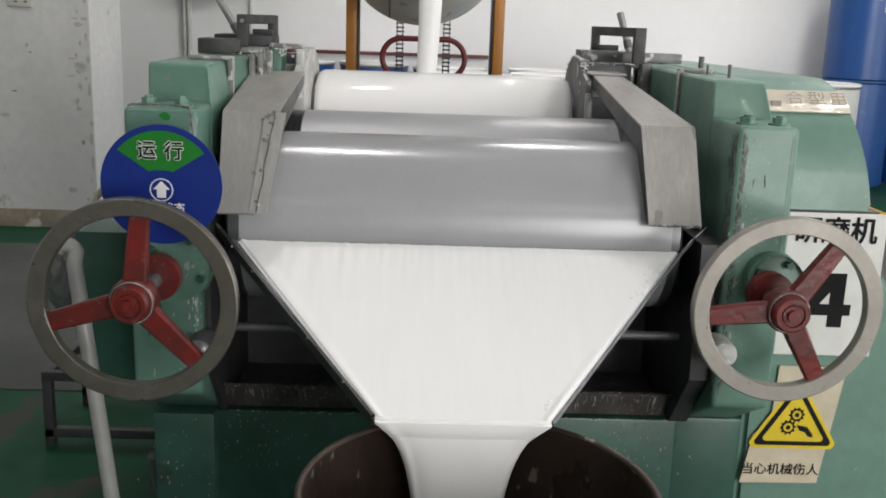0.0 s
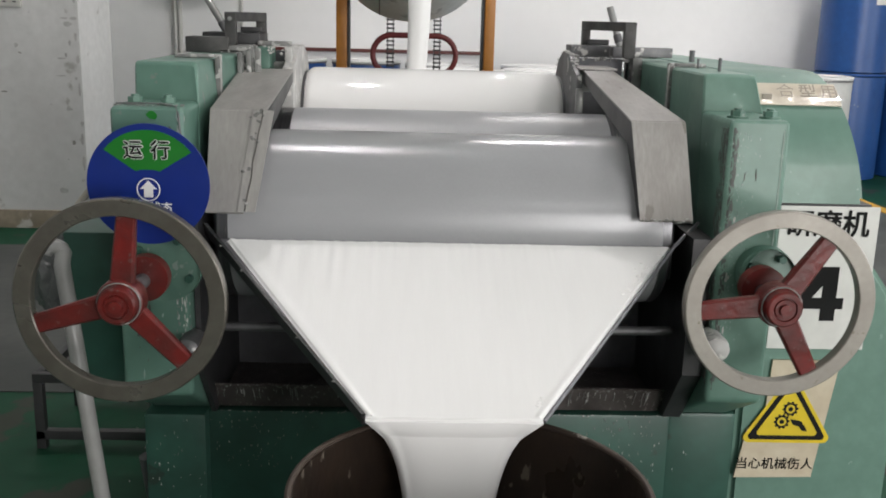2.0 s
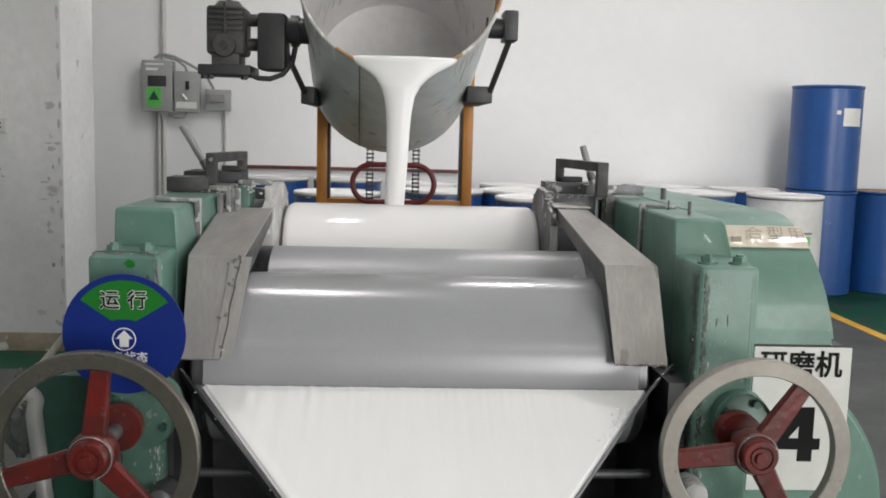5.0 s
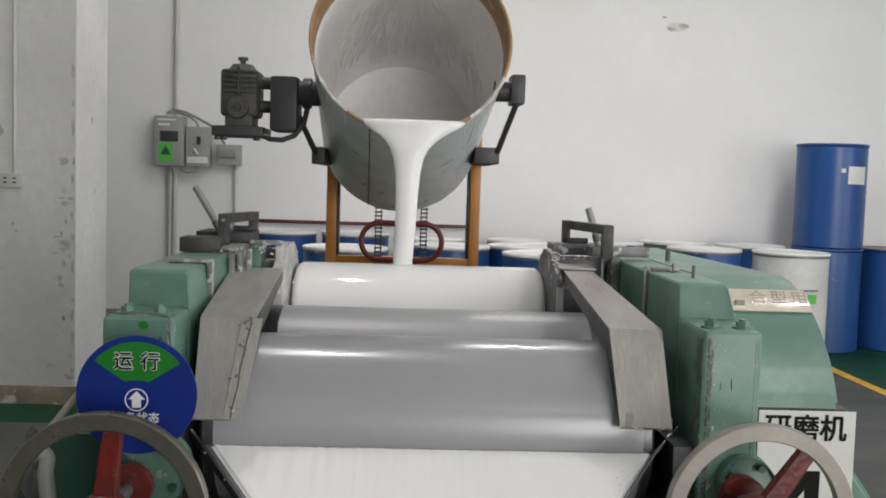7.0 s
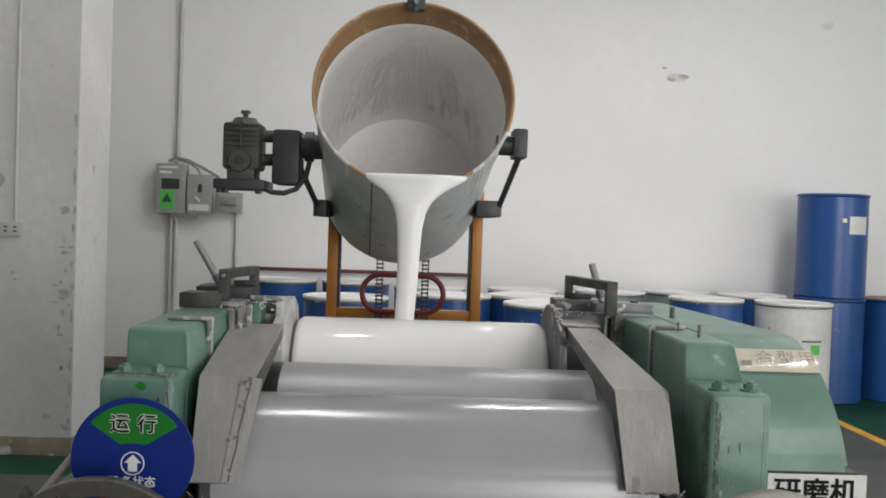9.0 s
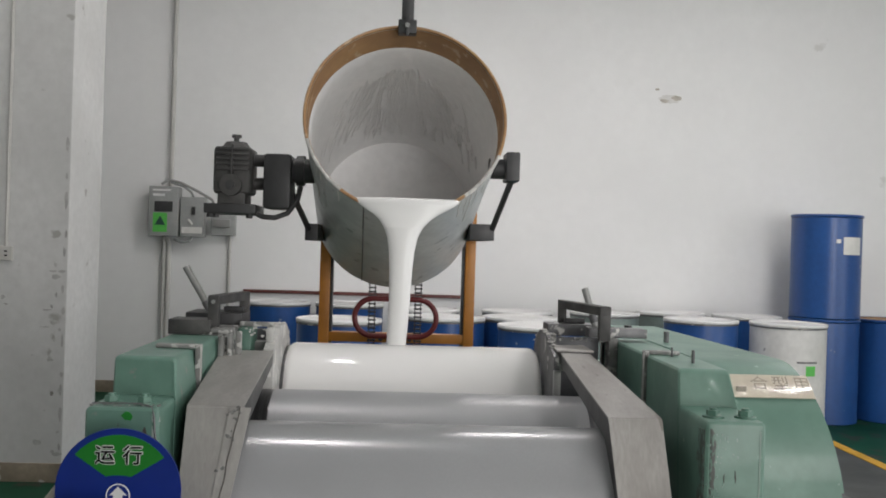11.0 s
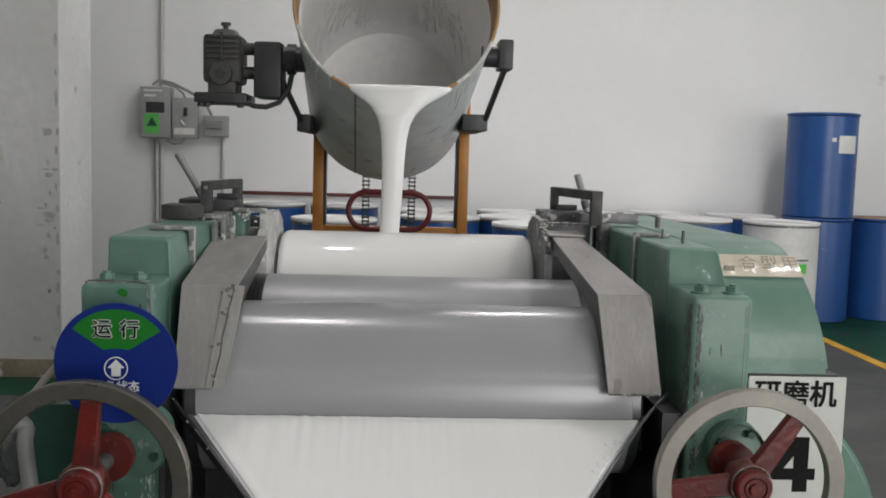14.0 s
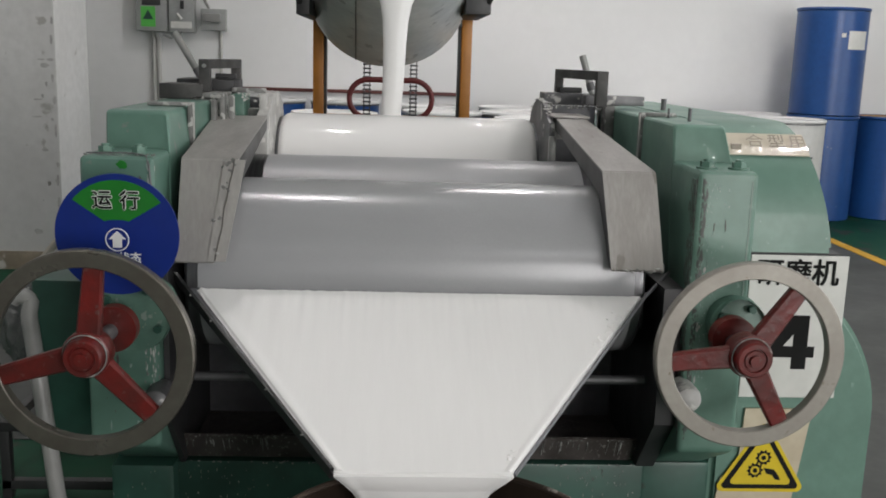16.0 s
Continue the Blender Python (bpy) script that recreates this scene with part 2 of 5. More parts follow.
# Pale rubs over the left housing's green, its shade put into the base.
M_WORN_L = mat("rubbed_shaded_paint", (0.11, 0.225, 0.172), 0.42, dark=(0.08, 0.16, 0.12), scale=14, fine=60, bump=0.3, stretch=(1, 1, 0.5), chip=(0.30, 0.34, 0.31), chip_scale=80, chip_cut=0.58)
M_PALE = mat("rubbed_pale_edge", (0.36, 0.46, 0.41), 0.5, scale=20, amount=0.3, fine=60)
M_STAIN = mat("dull_metal_stain", (0.36, 0.345, 0.325), 0.6, metal=0.2, scale=20, amount=0.3, fine=60, bump=0.2)
M_SCUFFP = mat("bare_grey_render", (0.49, 0.485, 0.47), 0.9, scale=12, amount=0.3, fine=40, bump=0.3)
M_CHEEK = mat("pale_paste_crust", (0.60, 0.59, 0.57), 0.4, dark=(0.42, 0.415, 0.40), scale=14, fine=50, bump=0.3, chip=(0.68, 0.67, 0.64), chip_scale=26, chip_cut=0.60)
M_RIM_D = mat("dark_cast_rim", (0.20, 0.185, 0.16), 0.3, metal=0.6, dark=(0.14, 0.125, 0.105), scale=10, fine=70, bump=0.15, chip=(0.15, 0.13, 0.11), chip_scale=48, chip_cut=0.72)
# Machine green darkened for the shade on the left housing, with chips.
M_GREEN_SHADE = mat("shaded_green_paint", (0.135, 0.25, 0.20), 0.38, dark=(0.098, 0.195, 0.155), scale=5.0, fine=30, bump=0.12, chip=(0.20, 0.22, 0.20), chip_scale=22, chip_cut=0.70, coat=0.15)
M_PATCH = mat("fresh_plaster_patch", (0.73, 0.72, 0.70), 0.9, scale=10, amount=0.12, fine=30, bump=0.2)
M_FLAKE = mat("flaked_brown_render", (0.56, 0.52, 0.46), 0.9, scale=14, amount=0.3, fine=40, bump=0.3)
M_GLOW = glow("tube_diffuser", (1.0, 0.985, 0.96), 3.0)
M_CHROME = mat("bright_rod", (0.42, 0.42, 0.41), 0.3, metal=0.7, scale=6, amount=0.2, fine=50, bump=0.05)


# ---- mesh helpers ----
def box(bm, x0, x1, y0, y1, z0, z1, bev=0.0, seg=2):
    vs = bmesh.ops.create_cube(bm, size=1.0)["verts"]
    for v in vs:
        v.co = Vector((x0 + (v.co.x + 0.5) * (x1 - x0), y0 + (v.co.y + 0.5) * (y1 - y0), z0 + (v.co.z + 0.5) * (z1 - z0)))
    if bev:
        es = list({e for v in vs for e in v.link_edges})
        bmesh.ops.bevel(bm, geom=es, offset=bev, segments=seg, affect="EDGES", profile=0.6)
    return bm


def cyl(bm, p0, p1, r0, r1=None, seg=32, caps=True):
    r1 = r0 if r1 is None else r1
    p0, p1 = Vector(p0), Vector(p1)
    d = p1 - p0
    q = d.to_track_quat("Z", "Y")
    vs = bmesh.ops.create_cone(bm, cap_ends=caps, segments=seg, radius1=r0, radius2=r1, depth=d.length)["verts"]
    for v in vs:
        v.co = q @ v.co + (p0 + p1) / 2
    return bm


def prism(bm, pts, axis, a0, a1, bev=0.0, seg=2):
    """A polygon in the plane across the axis (0 x: pts are y, z; 1 y: pts are x, z; 2 z: pts are x, y), drawn out from a0 to a1."""
    def at(p, a):
        return {0: (a, p[0], p[1]), 1: (p[0], a, p[1]), 2: (p[0], p[1], a)}[axis]
    lo = [bm.verts.new(at(p, a0)) for p in pts]
    hi = [bm.verts.new(at(p, a1)) for p in pts]
    fs = [bm.faces.new(lo), bm.faces.new(hi[::-1])]
    for i in range(len(pts)):
        j = (i + 1) % len(pts)
        fs.append(bm.faces.new((lo[j], lo[i], hi[i], hi[j])))
    bmesh.ops.recalc_face_normals(bm, faces=fs)
    if bev:
        es = list({e for f in fs for e in f.edges})
        bmesh.ops.bevel(bm, geom=es, offset=bev, segments=seg, affect="EDGES", profile=0.6)
    return bm


def lathe(bm, prof, m=Matrix.Identity(4), seg=48, arc=2 * math.pi, start=0.0):
    """A profile of (radius, height) turned about the z axis of m."""
    full = abs(arc - 2 * math.pi) < 1e-6
    n = seg if full else seg + 1
    rings = []
    for r, z in prof:
        rings.append([bm.verts.new(m @ Vector((r * math.cos(start + arc * i / seg), r * math.sin(start + arc * i / seg), z))) for i in range(n)])
    for a, b in zip(rings, rings[1:]):
        for i in range(seg):
            j = (i + 1) % n
            bm.faces.new((a[i], a[j], b[j], b[i]))
    return bm


def tube(bm, pts, r, seg=12, closed=False):
    pts = [Vector(p) for p in pts]
    rings = []
    n = len(pts)
    up = None
    for i, p in enumerate(pts):
        a = pts[(i - 1) % n] if closed or i > 0 else p
        b = pts[(i + 1) % n] if closed or i < n - 1 else p
        d = (b - a).normalized()
        if up is None:
            up = d.orthogonal().normalized()
        up = (up - d * up.dot(d)).normalized()
        s = d.cross(up)
        rings.append([bm.verts.new(p + r * (math.cos(2 * math.pi * k / seg) * up + math.sin(2 * math.pi * k / seg) * s)) for k in range(seg)])
    for i in range(n if closed else n - 1):
        a, b = rings[i], rings[(i + 1) % n]
        for k in range(seg):
            bm.faces.new((a[k], a[(k + 1) % seg], b[(k + 1) % seg], b[k]))
    if not closed:
        bm.faces.new(rings[0][::-1])
        bm.faces.new(rings[-1])
    return bm


def arc_pts(c, r, a0, a1, n, plane="xz"):
    out = []
    for i in range(n + 1):
        a = radians(a0 + (a1 - a0) * i / n)
        u, v = r * math.cos(a), r * math.sin(a)
        out.append({"xz": (c[0] + u, c[1], c[2] + v), "yz": (c[0], c[1] + u, c[2] + v), "xy": (c[0] + u, c[1] + v, c[2])}[plane])
    return out


def nut(bm, x, y, z, r=0.012, h=0.012):
    cyl(bm, (x, y, z - 0.002), (x, y, z + 0.003), r * 1.5, seg=16)
    cyl(bm, (x, y, z + 0.003), (x, y, z + 0.003 + h), r, seg=6)
    cyl(bm, (x, y, z + 0.003 + h), (x, y, z + 0.008 + h), r * 0.55, seg=10)


def world_of(ob):
    p = Vector((0, 0, 0))
    while ob:
        p += ob.location
        ob = ob.parent
    return p


def thing(name, loc, label, category, group="", kind=""):
    ob = new(name)
    ob.location = loc
    ob.empty_display_size = 0.1
    return tagged(ob, label, category, group, kind)


def mesh_ob(name, bm, material, parent=None, smooth=35):
    bmesh.ops.recalc_face_normals(bm, faces=bm.faces)
    me = bpy.data.meshes.new(name)
    if parent is not None:
        bmesh.ops.translate(bm, verts=bm.verts, vec=-world_of(parent))
    bm.to_mesh(me)
    bm.free()
    me.materials.append(material)
    if smooth:
        me.shade_smooth()
        me.set_sharp_from_angle(angle=radians(smooth))
    ob = new(name, me)
    ob.parent = parent
    return ob


def part(name, bm, material, parent, label="", smooth=35):
    return tagged(mesh_ob(name, bm, material, parent, smooth), label)


def single(name, bm, material, label, category, group="", kind="", origin=None, smooth=35):
    """A thing of one mesh, its origin at its base."""
    if origin is None:
        lo = [min(v.co[i] for v in bm.verts) for i in range(3)]
        hi = [max(v.co[i] for v in bm.verts) for i in range(3)]
        origin = ((lo[0] + hi[0]) / 2, (lo[1] + hi[1]) / 2, lo[2])
    bmesh.ops.translate(bm, verts=bm.verts, vec=-Vector(origin))
    ob = mesh_ob(name, bm, material, None, smooth)
    ob.location = origin
    return tagged(ob, label, category, group, kind)


def structure(name, bm, material, label=""):
    ob = mesh_ob(name, bm, material, None, 30)
    return tagged(ob, label or name.replace("_", " "), name.split("_")[0], "", "structure")


B = bmesh.new


def text_part(name, body, m, size, material, parent, depth=0.001, bold=0.0, label=""):
    """Lettering as a thin mesh, centred on the pose m (letters in its x, y plane)."""
    cu = bpy.data.curves.new(name, "FONT")
    cu.body, cu.size, cu.extrude, cu.align_x, cu.align_y = body, size, depth, "CENTER", "CENTER"
    tmp = bpy.data.objects.new(name, cu)
    scene.collection.objects.link(tmp)
    me = bpy.data.meshes.new_from_object(tmp)
    bpy.data.objects.remove(tmp)
    bm = B()
    for k in range(8 if bold else 1):
        n0 = len(bm.verts)
        bm.from_mesh(me)
        bm.verts.ensure_lookup_table()
        a = 2 * math.pi * k / 8
        bmesh.ops.translate(bm, verts=bm.verts[n0:], vec=(bold * math.cos(a), bold * math.sin(a), 0.0001 * k))
    bpy.data.meshes.remove(me)
    bmesh.ops.transform(bm, matrix=m, verts=bm.verts)
    return part(name, bm, material, parent, label, smooth=0)


# ---- the hall ----
X0, X1, Y0, Y1 = -7.0, 7.5, -6.5, 9.05
structure("floor", box(B(), X0, X1, Y0, Y1, -0.12, 0.0), M_FLOOR, "green painted concrete floor, worn")
structure("floor_walkway_1", box(B(), X0, -0.9, 3.05, 5.2, 0.0, 0.004), M_GREY, "bare grey concrete strip in the floor")
structure("floor_walkway_2", box(B(), 1.3, 3.30, 2.6, 7.35, 0.0, 0.004), M_GREY, "bare grey concrete strip in the floor")
structure("floor_line", box(B(), 3.31, 3.40, 2.6, 7.45, 0.0, 0.005), M_YELLOW, "yellow painted floor line")
structure("wall_north", box(B(), X0 - 0.2, X1 + 0.2, Y1, Y1 + 0.2, 0, CEIL), M_WALL, "white plastered wall with stains")
# south wall, with an opening added for the front fill
bm = box(B(), X0 - 0.2, 1.75, Y0 - 0.2, Y0, 0, CEIL)
box(bm, 6.25, X1 + 0.2, Y0 - 0.2, Y0, 0, CEIL)
box(bm, 1.75, 6.25, Y0 - 0.2, Y0, 3.4, CEIL)
structure("wall_south", bm, M_WALL, "white plastered wall with an opening added for the front fill")
structure("wall_west", box(B(), X0 - 0.2, X0, Y0, Y1, 0, CEIL), M_WALL, "white plastered wall")
# opening added in the east wall for the fill light
bm = box(B(), X1, X1 + 0.2, Y0, -0.85, 0, CEIL)
box(bm, X1, X1 + 0.2, 4.25, Y1, 0, CEIL)
box(bm, X1, X1 + 0.2, -0.85, 4.25, 3.4, CEIL)
structure("wall_east", bm, M_WALL, "white plastered wall with an opening added for the fill light")
structure("ceiling", box(B(), X0 - 0.2, X1 + 0.2, Y0 - 0.2, Y1 + 0.2, CEIL, CEIL + 0.15), M_CEIL, "white painted ceiling")
pier = structure("wall_pier", box(B(), X0, -2.075, 5.66, 6.26, 0, CEIL, 0.012), M_PILLAR, "worn white plaster pier with chipped paint")
structure("skirting_1", box(B(), X0, -2.070, 5.645, 6.265, 0.0, 0.11, 0.003), M_SKIRT, "dirty tiled skirting along the pier")
structure("skirting_2", box(B(), X0, X1, Y1 - 0.012, Y1, 0.0, 0.11, 0.003), M_SKIRT, "dirty tiled skirting")
structure("trim_dado", box(B(), -1.583, 0.487, Y1 - 0.03, Y1, 0.971, 1.003, 0.004), M_RPIPE, "maroon rail along the wall")

for lx, ly, watt in LAMPS:
    th = thing("ceiling_light", (lx, ly, CEIL), "unseen square white ceiling fitting, placed for its light", "lamp", "ceiling lights")
    part("frame", box(B(), lx - 0.11, lx + 0.11, ly - 0.13, ly + 0.13, CEIL - 0.07, CEIL, 0.01), M_LID, th)
    for s in (-0.07, 0.07):
        part("tube", cyl(B(), (lx - 0.08, ly + s, CEIL - 0.095), (lx + 0.08, ly + s, CEIL - 0.095), 0.014, seg=14), M_GLOW, th)

# ---- the three-roll mill ----
RX0, RX1, RR = -0.532, 0.444, 0.2
FRONT, MID, BACK = (2.17, 0.834), (2.572, 0.849), (2.96, 0.943)

mill = thing("three_roll_mill", (-0.04, 2.5, 0.0), "green three-roll mill with steel rolls, worn paint and paste splashes", "machine")


def taper(bm, f):
    for v in bm.verts:
        v.co = Vector(f(v.co.x, v.co.y, v.co.z))
    return bm


part("bed", box(B(), -0.62, 0.53, 2.10, 3.30, 0.0, 0.35, 0.008), M_GREEN_D, mill, "dark green painted bed")
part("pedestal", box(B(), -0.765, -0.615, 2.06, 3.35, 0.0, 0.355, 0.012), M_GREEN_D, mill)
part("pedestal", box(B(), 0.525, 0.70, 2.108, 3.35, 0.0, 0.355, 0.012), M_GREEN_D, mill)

for x0, x1, side in ((-0.757, -0.604, -1), (0.546, 0.677, 1)):
    green = M_GREEN_SHADE if side < 0 else M_GREEN
    hs = part("bearing_housing", prism(B(), [(1.90, 0.47), (1.90, 1.108), (2.06, 1.108), (3.05, 1.108), (3.05, 0.355), (2.11, 0.355)], 0, x0, x1, 0.014, 3), green, mill, "green painted bearing housing with chipped corners")
    xi = x1 if side < 0 else x0
    # cap: upright on the roll side, sloped in front
    ca, cb = (x0 + 0.004, x1 + 0.002) if side < 0 else (x0 - 0.002, x1 - 0.002)
    bm = prism(B(), [(ca, 0.70), (ca, 1.193), (cb - (0.012 if side < 0 else 0.008), 1.193), (cb, 1.10), (cb, 0.70)], 1, 2.03 if side < 0 else 2.06, 3.0)
    for v in bm.verts:
        if v.co.y < 2.1 and v.co.z > 1.15:
            v.co.y += 0.055
    bmesh.ops.bevel(bm, geom=list(bm.edges), offset=0.012, segments=3, affect="EDGES", profile=0.6)
    part("housing_cap", bm, green, hs)
    for bx in (0.035, 0.105) if side < 0 else (0.027, 0.098):
        bm = B()
        nut(bm, x0 + bx + 0.005, 1.955, 1.109, 0.0155, 0.012)
        part("bolt", bm, M_GREEN_W, hs)
    # straps that hold the cap down, folded over its top
    for ys, zs, wf in (((2.255, 1.03, 0.10), (2.60, 1.08, 0.06)) if side < 0 else ((2.395, 1.02, 0.085), (2.93, 1.08, 0.06))):
        bm = box(B(), min(xi - side * 0.008, xi + side * 0.004), max(xi - side * 0.008, xi + side * 0.004), ys, ys + 0.034, zs, 1.203, 0.003)
        box(bm, min(xi + side * 0.0045, xi + side * wf), max(xi + side * 0.0045, xi + side * wf), ys, ys + 0.034, 1.1945, 1.203, 0.002)
        strap = part("clamp_strap", bm, M_GUNK, hs, "paste-crusted steel strap")
        part("strap_edge", box(B(), min(xi - side * 0.011, xi - side * 0.0085), max(xi - side * 0.011, xi - side * 0.0085), ys + 0.002, ys + 0.010, zs + 0.004, 1.20), M_CHEEK, strap)
    for px, py, ph, pr in ((0.615, 2.23, 0.030, 0.0042), (0.602, 2.37, 0.022, 0.003)) if side > 0 else ():
        part("stud", cyl(B(), (px, py, 1.19), (px, py, 1.195 + ph), pr, seg=10), M_IRON, hs)
    # round boss behind the handwheel
    hx, hz = (-0.675, 0.762) if side < 0 else (0.617, 0.756)
    bm = cyl(B(), (hx + 0.03, 1.86, hz + 0.02), (hx + 0.03, 1.91, hz + 0.02), 0.078 if side < 0 else 0.062, seg=40)
    bmesh.ops.bevel(bm, geom=[e for e in bm.edges if len(e.link_faces) == 2 and e.calc_face_angle() > 1], offset=0.01, segments=3, affect="EDGES")
    boss = part("bearing_boss", bm, M_GREEN_W, hs)
    br = 0.06 if side < 0 else 0.047
    for a in (60, 150, 240, 330):
        bx, bz = hx + 0.03 + br * math.cos(radians(a)), hz + 0.02 + br * math.sin(radians(a))
        part("bolt", cyl(B(), (bx, 1.848, bz), (bx, 1.862, bz), 0.009, seg=6), M_GREEN_D, hs)
    # inner rail over the roll ends
    part("inner_rail", box(B(), min(xi - side * 0.05, xi), max(xi - side * 0.05, xi), 2.10, 3.02, 0.70, 0.86, 0.006), M_DARK, mill)

# gear cover and round gear guard
prof = [(2.105, 0.895)] + [(2.36 - 0.253 * math.cos(radians(a)), 0.93 + 0.265 * math.sin(radians(a))) for a in range(0, 91, 6)] + [(3.36, 1.195), (3.36, 0.895)]
bm = prism(B(), prof, 0, 0.650, 0.956)
taper(bm, lambda x, y, z: (x - (max(0, z - 0.895) * 0.19 + max(0, y - 2.3) * 0.065 if x > 0.9 else 0), y, z))
bmesh.ops.bevel(bm, geom=[e for e in bm.edges if e.is_manifold and e.calc_face_angle() > 1.0 and min(v.co.x for v in e.verts) > 0.8], offset=0.012, segments=3, affect="EDGES")
part("gear_cover", bm, M_GREEN, mill, "green curved sheet-metal gear cover")
part("cover_bolt", cyl(B(), (0.690, 2.74, 1.193), (0.690, 2.74, 1.228), 0.008, seg=10), M_IRON, mill)
part("cover_bolt", cyl(B(), (0.640, 3.02, 1.10), (0.640, 3.02, 1.222), 0.013, seg=6), M_BLACK, mill)
part("cover_seam", box(B(), 0.678, 0.975, 2.11, 3.35, 0.882, 0.893), M_BLACK, mill)
bm = prism(B(), [(0.702, 0.0), (1.108, 0.0)] + [(0.70 + 0.408 * math.cos(radians(a)), 0.47 + 0.40 * math.sin(radians(a))) for a in range(0, 88, 4)] + [(0.702, 0.87)], 1, 2.112, 2.75)
bmesh.ops.bevel(bm, geom=[e for e in bm.edges if e.calc_face_angle(0) > 1.2], offset=0.014, segments=3, affect="EDGES")
part("gear_guard", bm, M_GREEN, mill, "round green gear guard")


def roll(name, yc, zc, x0, x1, r, film, label, coating=None):
    """A bare roll about its own axis with narrower journals, and the paste film that it carries between film[0] and film[1]."""
    xm = (x0 + x1) / 2
    h = (x1 - x0) / 2
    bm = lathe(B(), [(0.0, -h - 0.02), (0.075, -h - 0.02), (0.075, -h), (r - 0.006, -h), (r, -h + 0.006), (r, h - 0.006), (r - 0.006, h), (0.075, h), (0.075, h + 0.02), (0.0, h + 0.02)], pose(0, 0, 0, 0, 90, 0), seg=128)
    ob = mesh_ob(name, bm, M_BARE_SHADE, None, 30)
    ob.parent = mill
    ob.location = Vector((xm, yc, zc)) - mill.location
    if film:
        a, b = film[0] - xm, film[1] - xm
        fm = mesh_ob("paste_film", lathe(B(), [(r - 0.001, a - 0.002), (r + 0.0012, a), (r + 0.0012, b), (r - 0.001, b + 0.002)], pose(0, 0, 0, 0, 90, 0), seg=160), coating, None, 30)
        fm.parent = ob
        tagged(fm, "thin grey paste film on the roll")
    return tagged(ob, label)


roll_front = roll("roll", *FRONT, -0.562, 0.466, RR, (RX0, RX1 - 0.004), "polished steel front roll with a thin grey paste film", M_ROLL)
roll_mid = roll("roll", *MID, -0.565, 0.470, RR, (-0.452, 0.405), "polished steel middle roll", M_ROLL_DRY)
roll_back = roll("roll", *BACK, -0.50, 0.37, RR - 0.012, None, "steel rear roll")
h = 0.398
prof = [(RR - 0.013, -h)] + [(RR - 0.03 + 0.03 * math.sin(radians(a)), -h + 0.03 - 0.03 * math.cos(radians(a))) for a in range(25, 91, 13)]
prof += [(r, -z) for r, z in prof[::-1]]
bm = lathe(B(), prof, pose(0, 0, 0, 0, 90, 0), seg=128)
coat = mesh_ob("paste_coat", bm, M_COAT, None, 60)
coat.parent = roll_back
tagged(coat, "thick glossy white paste on the rear roll")

# cheek plates that hold the paste on the rear roll
for x0, x1, side in ((-0.496, -0.466, -1), (0.334, 0.350, 1)):
    pts = [(2.62, 0.98), (2.62, 1.12), (2.635, 1.155)] + [(2.86 - 0.20 * math.cos(radians(a)), 1.095 + 0.118 * math.sin(radians(a))) for a in range(40, 150, 10)] + [(3.08, 1.10), (3.09, 0.98)]
    ch = part("cheek_plate", prism(B(), pts, 0, x0, x1, 0.003), M_CHEEK if side < 0 else M_IRON, mill, "paste-crusted cheek plate at the roll end")
    part("cheek_arm", box(B(), (x0 - 0.05) if side < 0 else x1, x0 if side < 0 else x1 + 0.05, 2.74, 2.80, 1.10, 1.165, 0.006), M_GUNK, ch)
    part("cheek_edge", box(B(), x0 - 0.002, x1 + 0.003, 2.608, 2.62, 1.02, 1.118, 0.003), M_CHEEK if side < 0 else M_CHROME, ch)
    crust = random.Random(21 + side)
    bm = B()
    for k in range(46):
        a = radians(crust.uniform(30, 150))
        p = Vector((crust.uniform(x0, x1), 2.86 - 0.20 * math.cos(a), 1.095 + 0.118 * math.sin(a)))
        vs = bmesh.ops.create_icosphere(bm, subdivisions=1, radius=crust.uniform(0.003, 0.007))["verts"]
        for v in vs:
            v.co = Vector((v.co.x * 1.3, v.co.y * 1.6, v.co.z * 0.5)) + p
    tagged(part("edge_crust", bm, M_CHEEK, ch, "dried white paste along the edge"), kind="stuff")


# folded steel guards over the roll ends
def guard(x, sheet_metal):
    t = 0.004
    (a0, a1), (b0, b1), (c0, c1), zb, zf = x
    bm = B()
    rows = [(1.93, 0.882, b0, b1), (2.02, zf, a0, a1), (2.62, zb, c0, c1)]
    outer = [[bm.verts.new((q[2 + k], q[0], q[1])) for k in (0, 1)] for q in rows]
    inner = [[bm.verts.new((q[2 + k], q[0] + t, q[1] - t)) for k in (0, 1)] for q in rows]
    for i in (0, 1):
        bm.faces.new((outer[i][0], outer[i][1], outer[i + 1][1], outer[i + 1][0]))
        bm.faces.new((inner[i][0], inner[i + 1][0], inner[i + 1][1], inner[i][1]))
        for k in (0, 1):
            bm.faces.new((outer[i][k], outer[i + 1][k], inner[i + 1][k], inner[i][k]))
    bm.faces.new((outer[0][0], inner[0][0], inner[0][1], outer[0][1]))
    bm.faces.new((outer[2][0], outer[2][1], inner[2][1], inner[2][0]))
    bmesh.ops.recalc_face_normals(bm, faces=bm.faces)
    bmesh.ops.bevel(bm, geom=[e for e in bm.edges if abs(e.verts[0].co.y - 2.02) < 0.01 and abs(e.verts[1].co.y - 2.02) < 0.01], offset=0.003, segments=2, affect="EDGES")
    return part("roll_guard", bm, sheet_metal, mill, "folded sheet-steel guard over the roll end")


gl = guard(((-0.573, -0.450), (-0.571, -0.490), (-0.609, -0.464), 1.152, 1.095), M_STEEL)
gr = guard(((0.362, 0.484), (0.376, 0.493), (0.352, 0.437), 1.168, 1.090), M_STEEL_OLD)
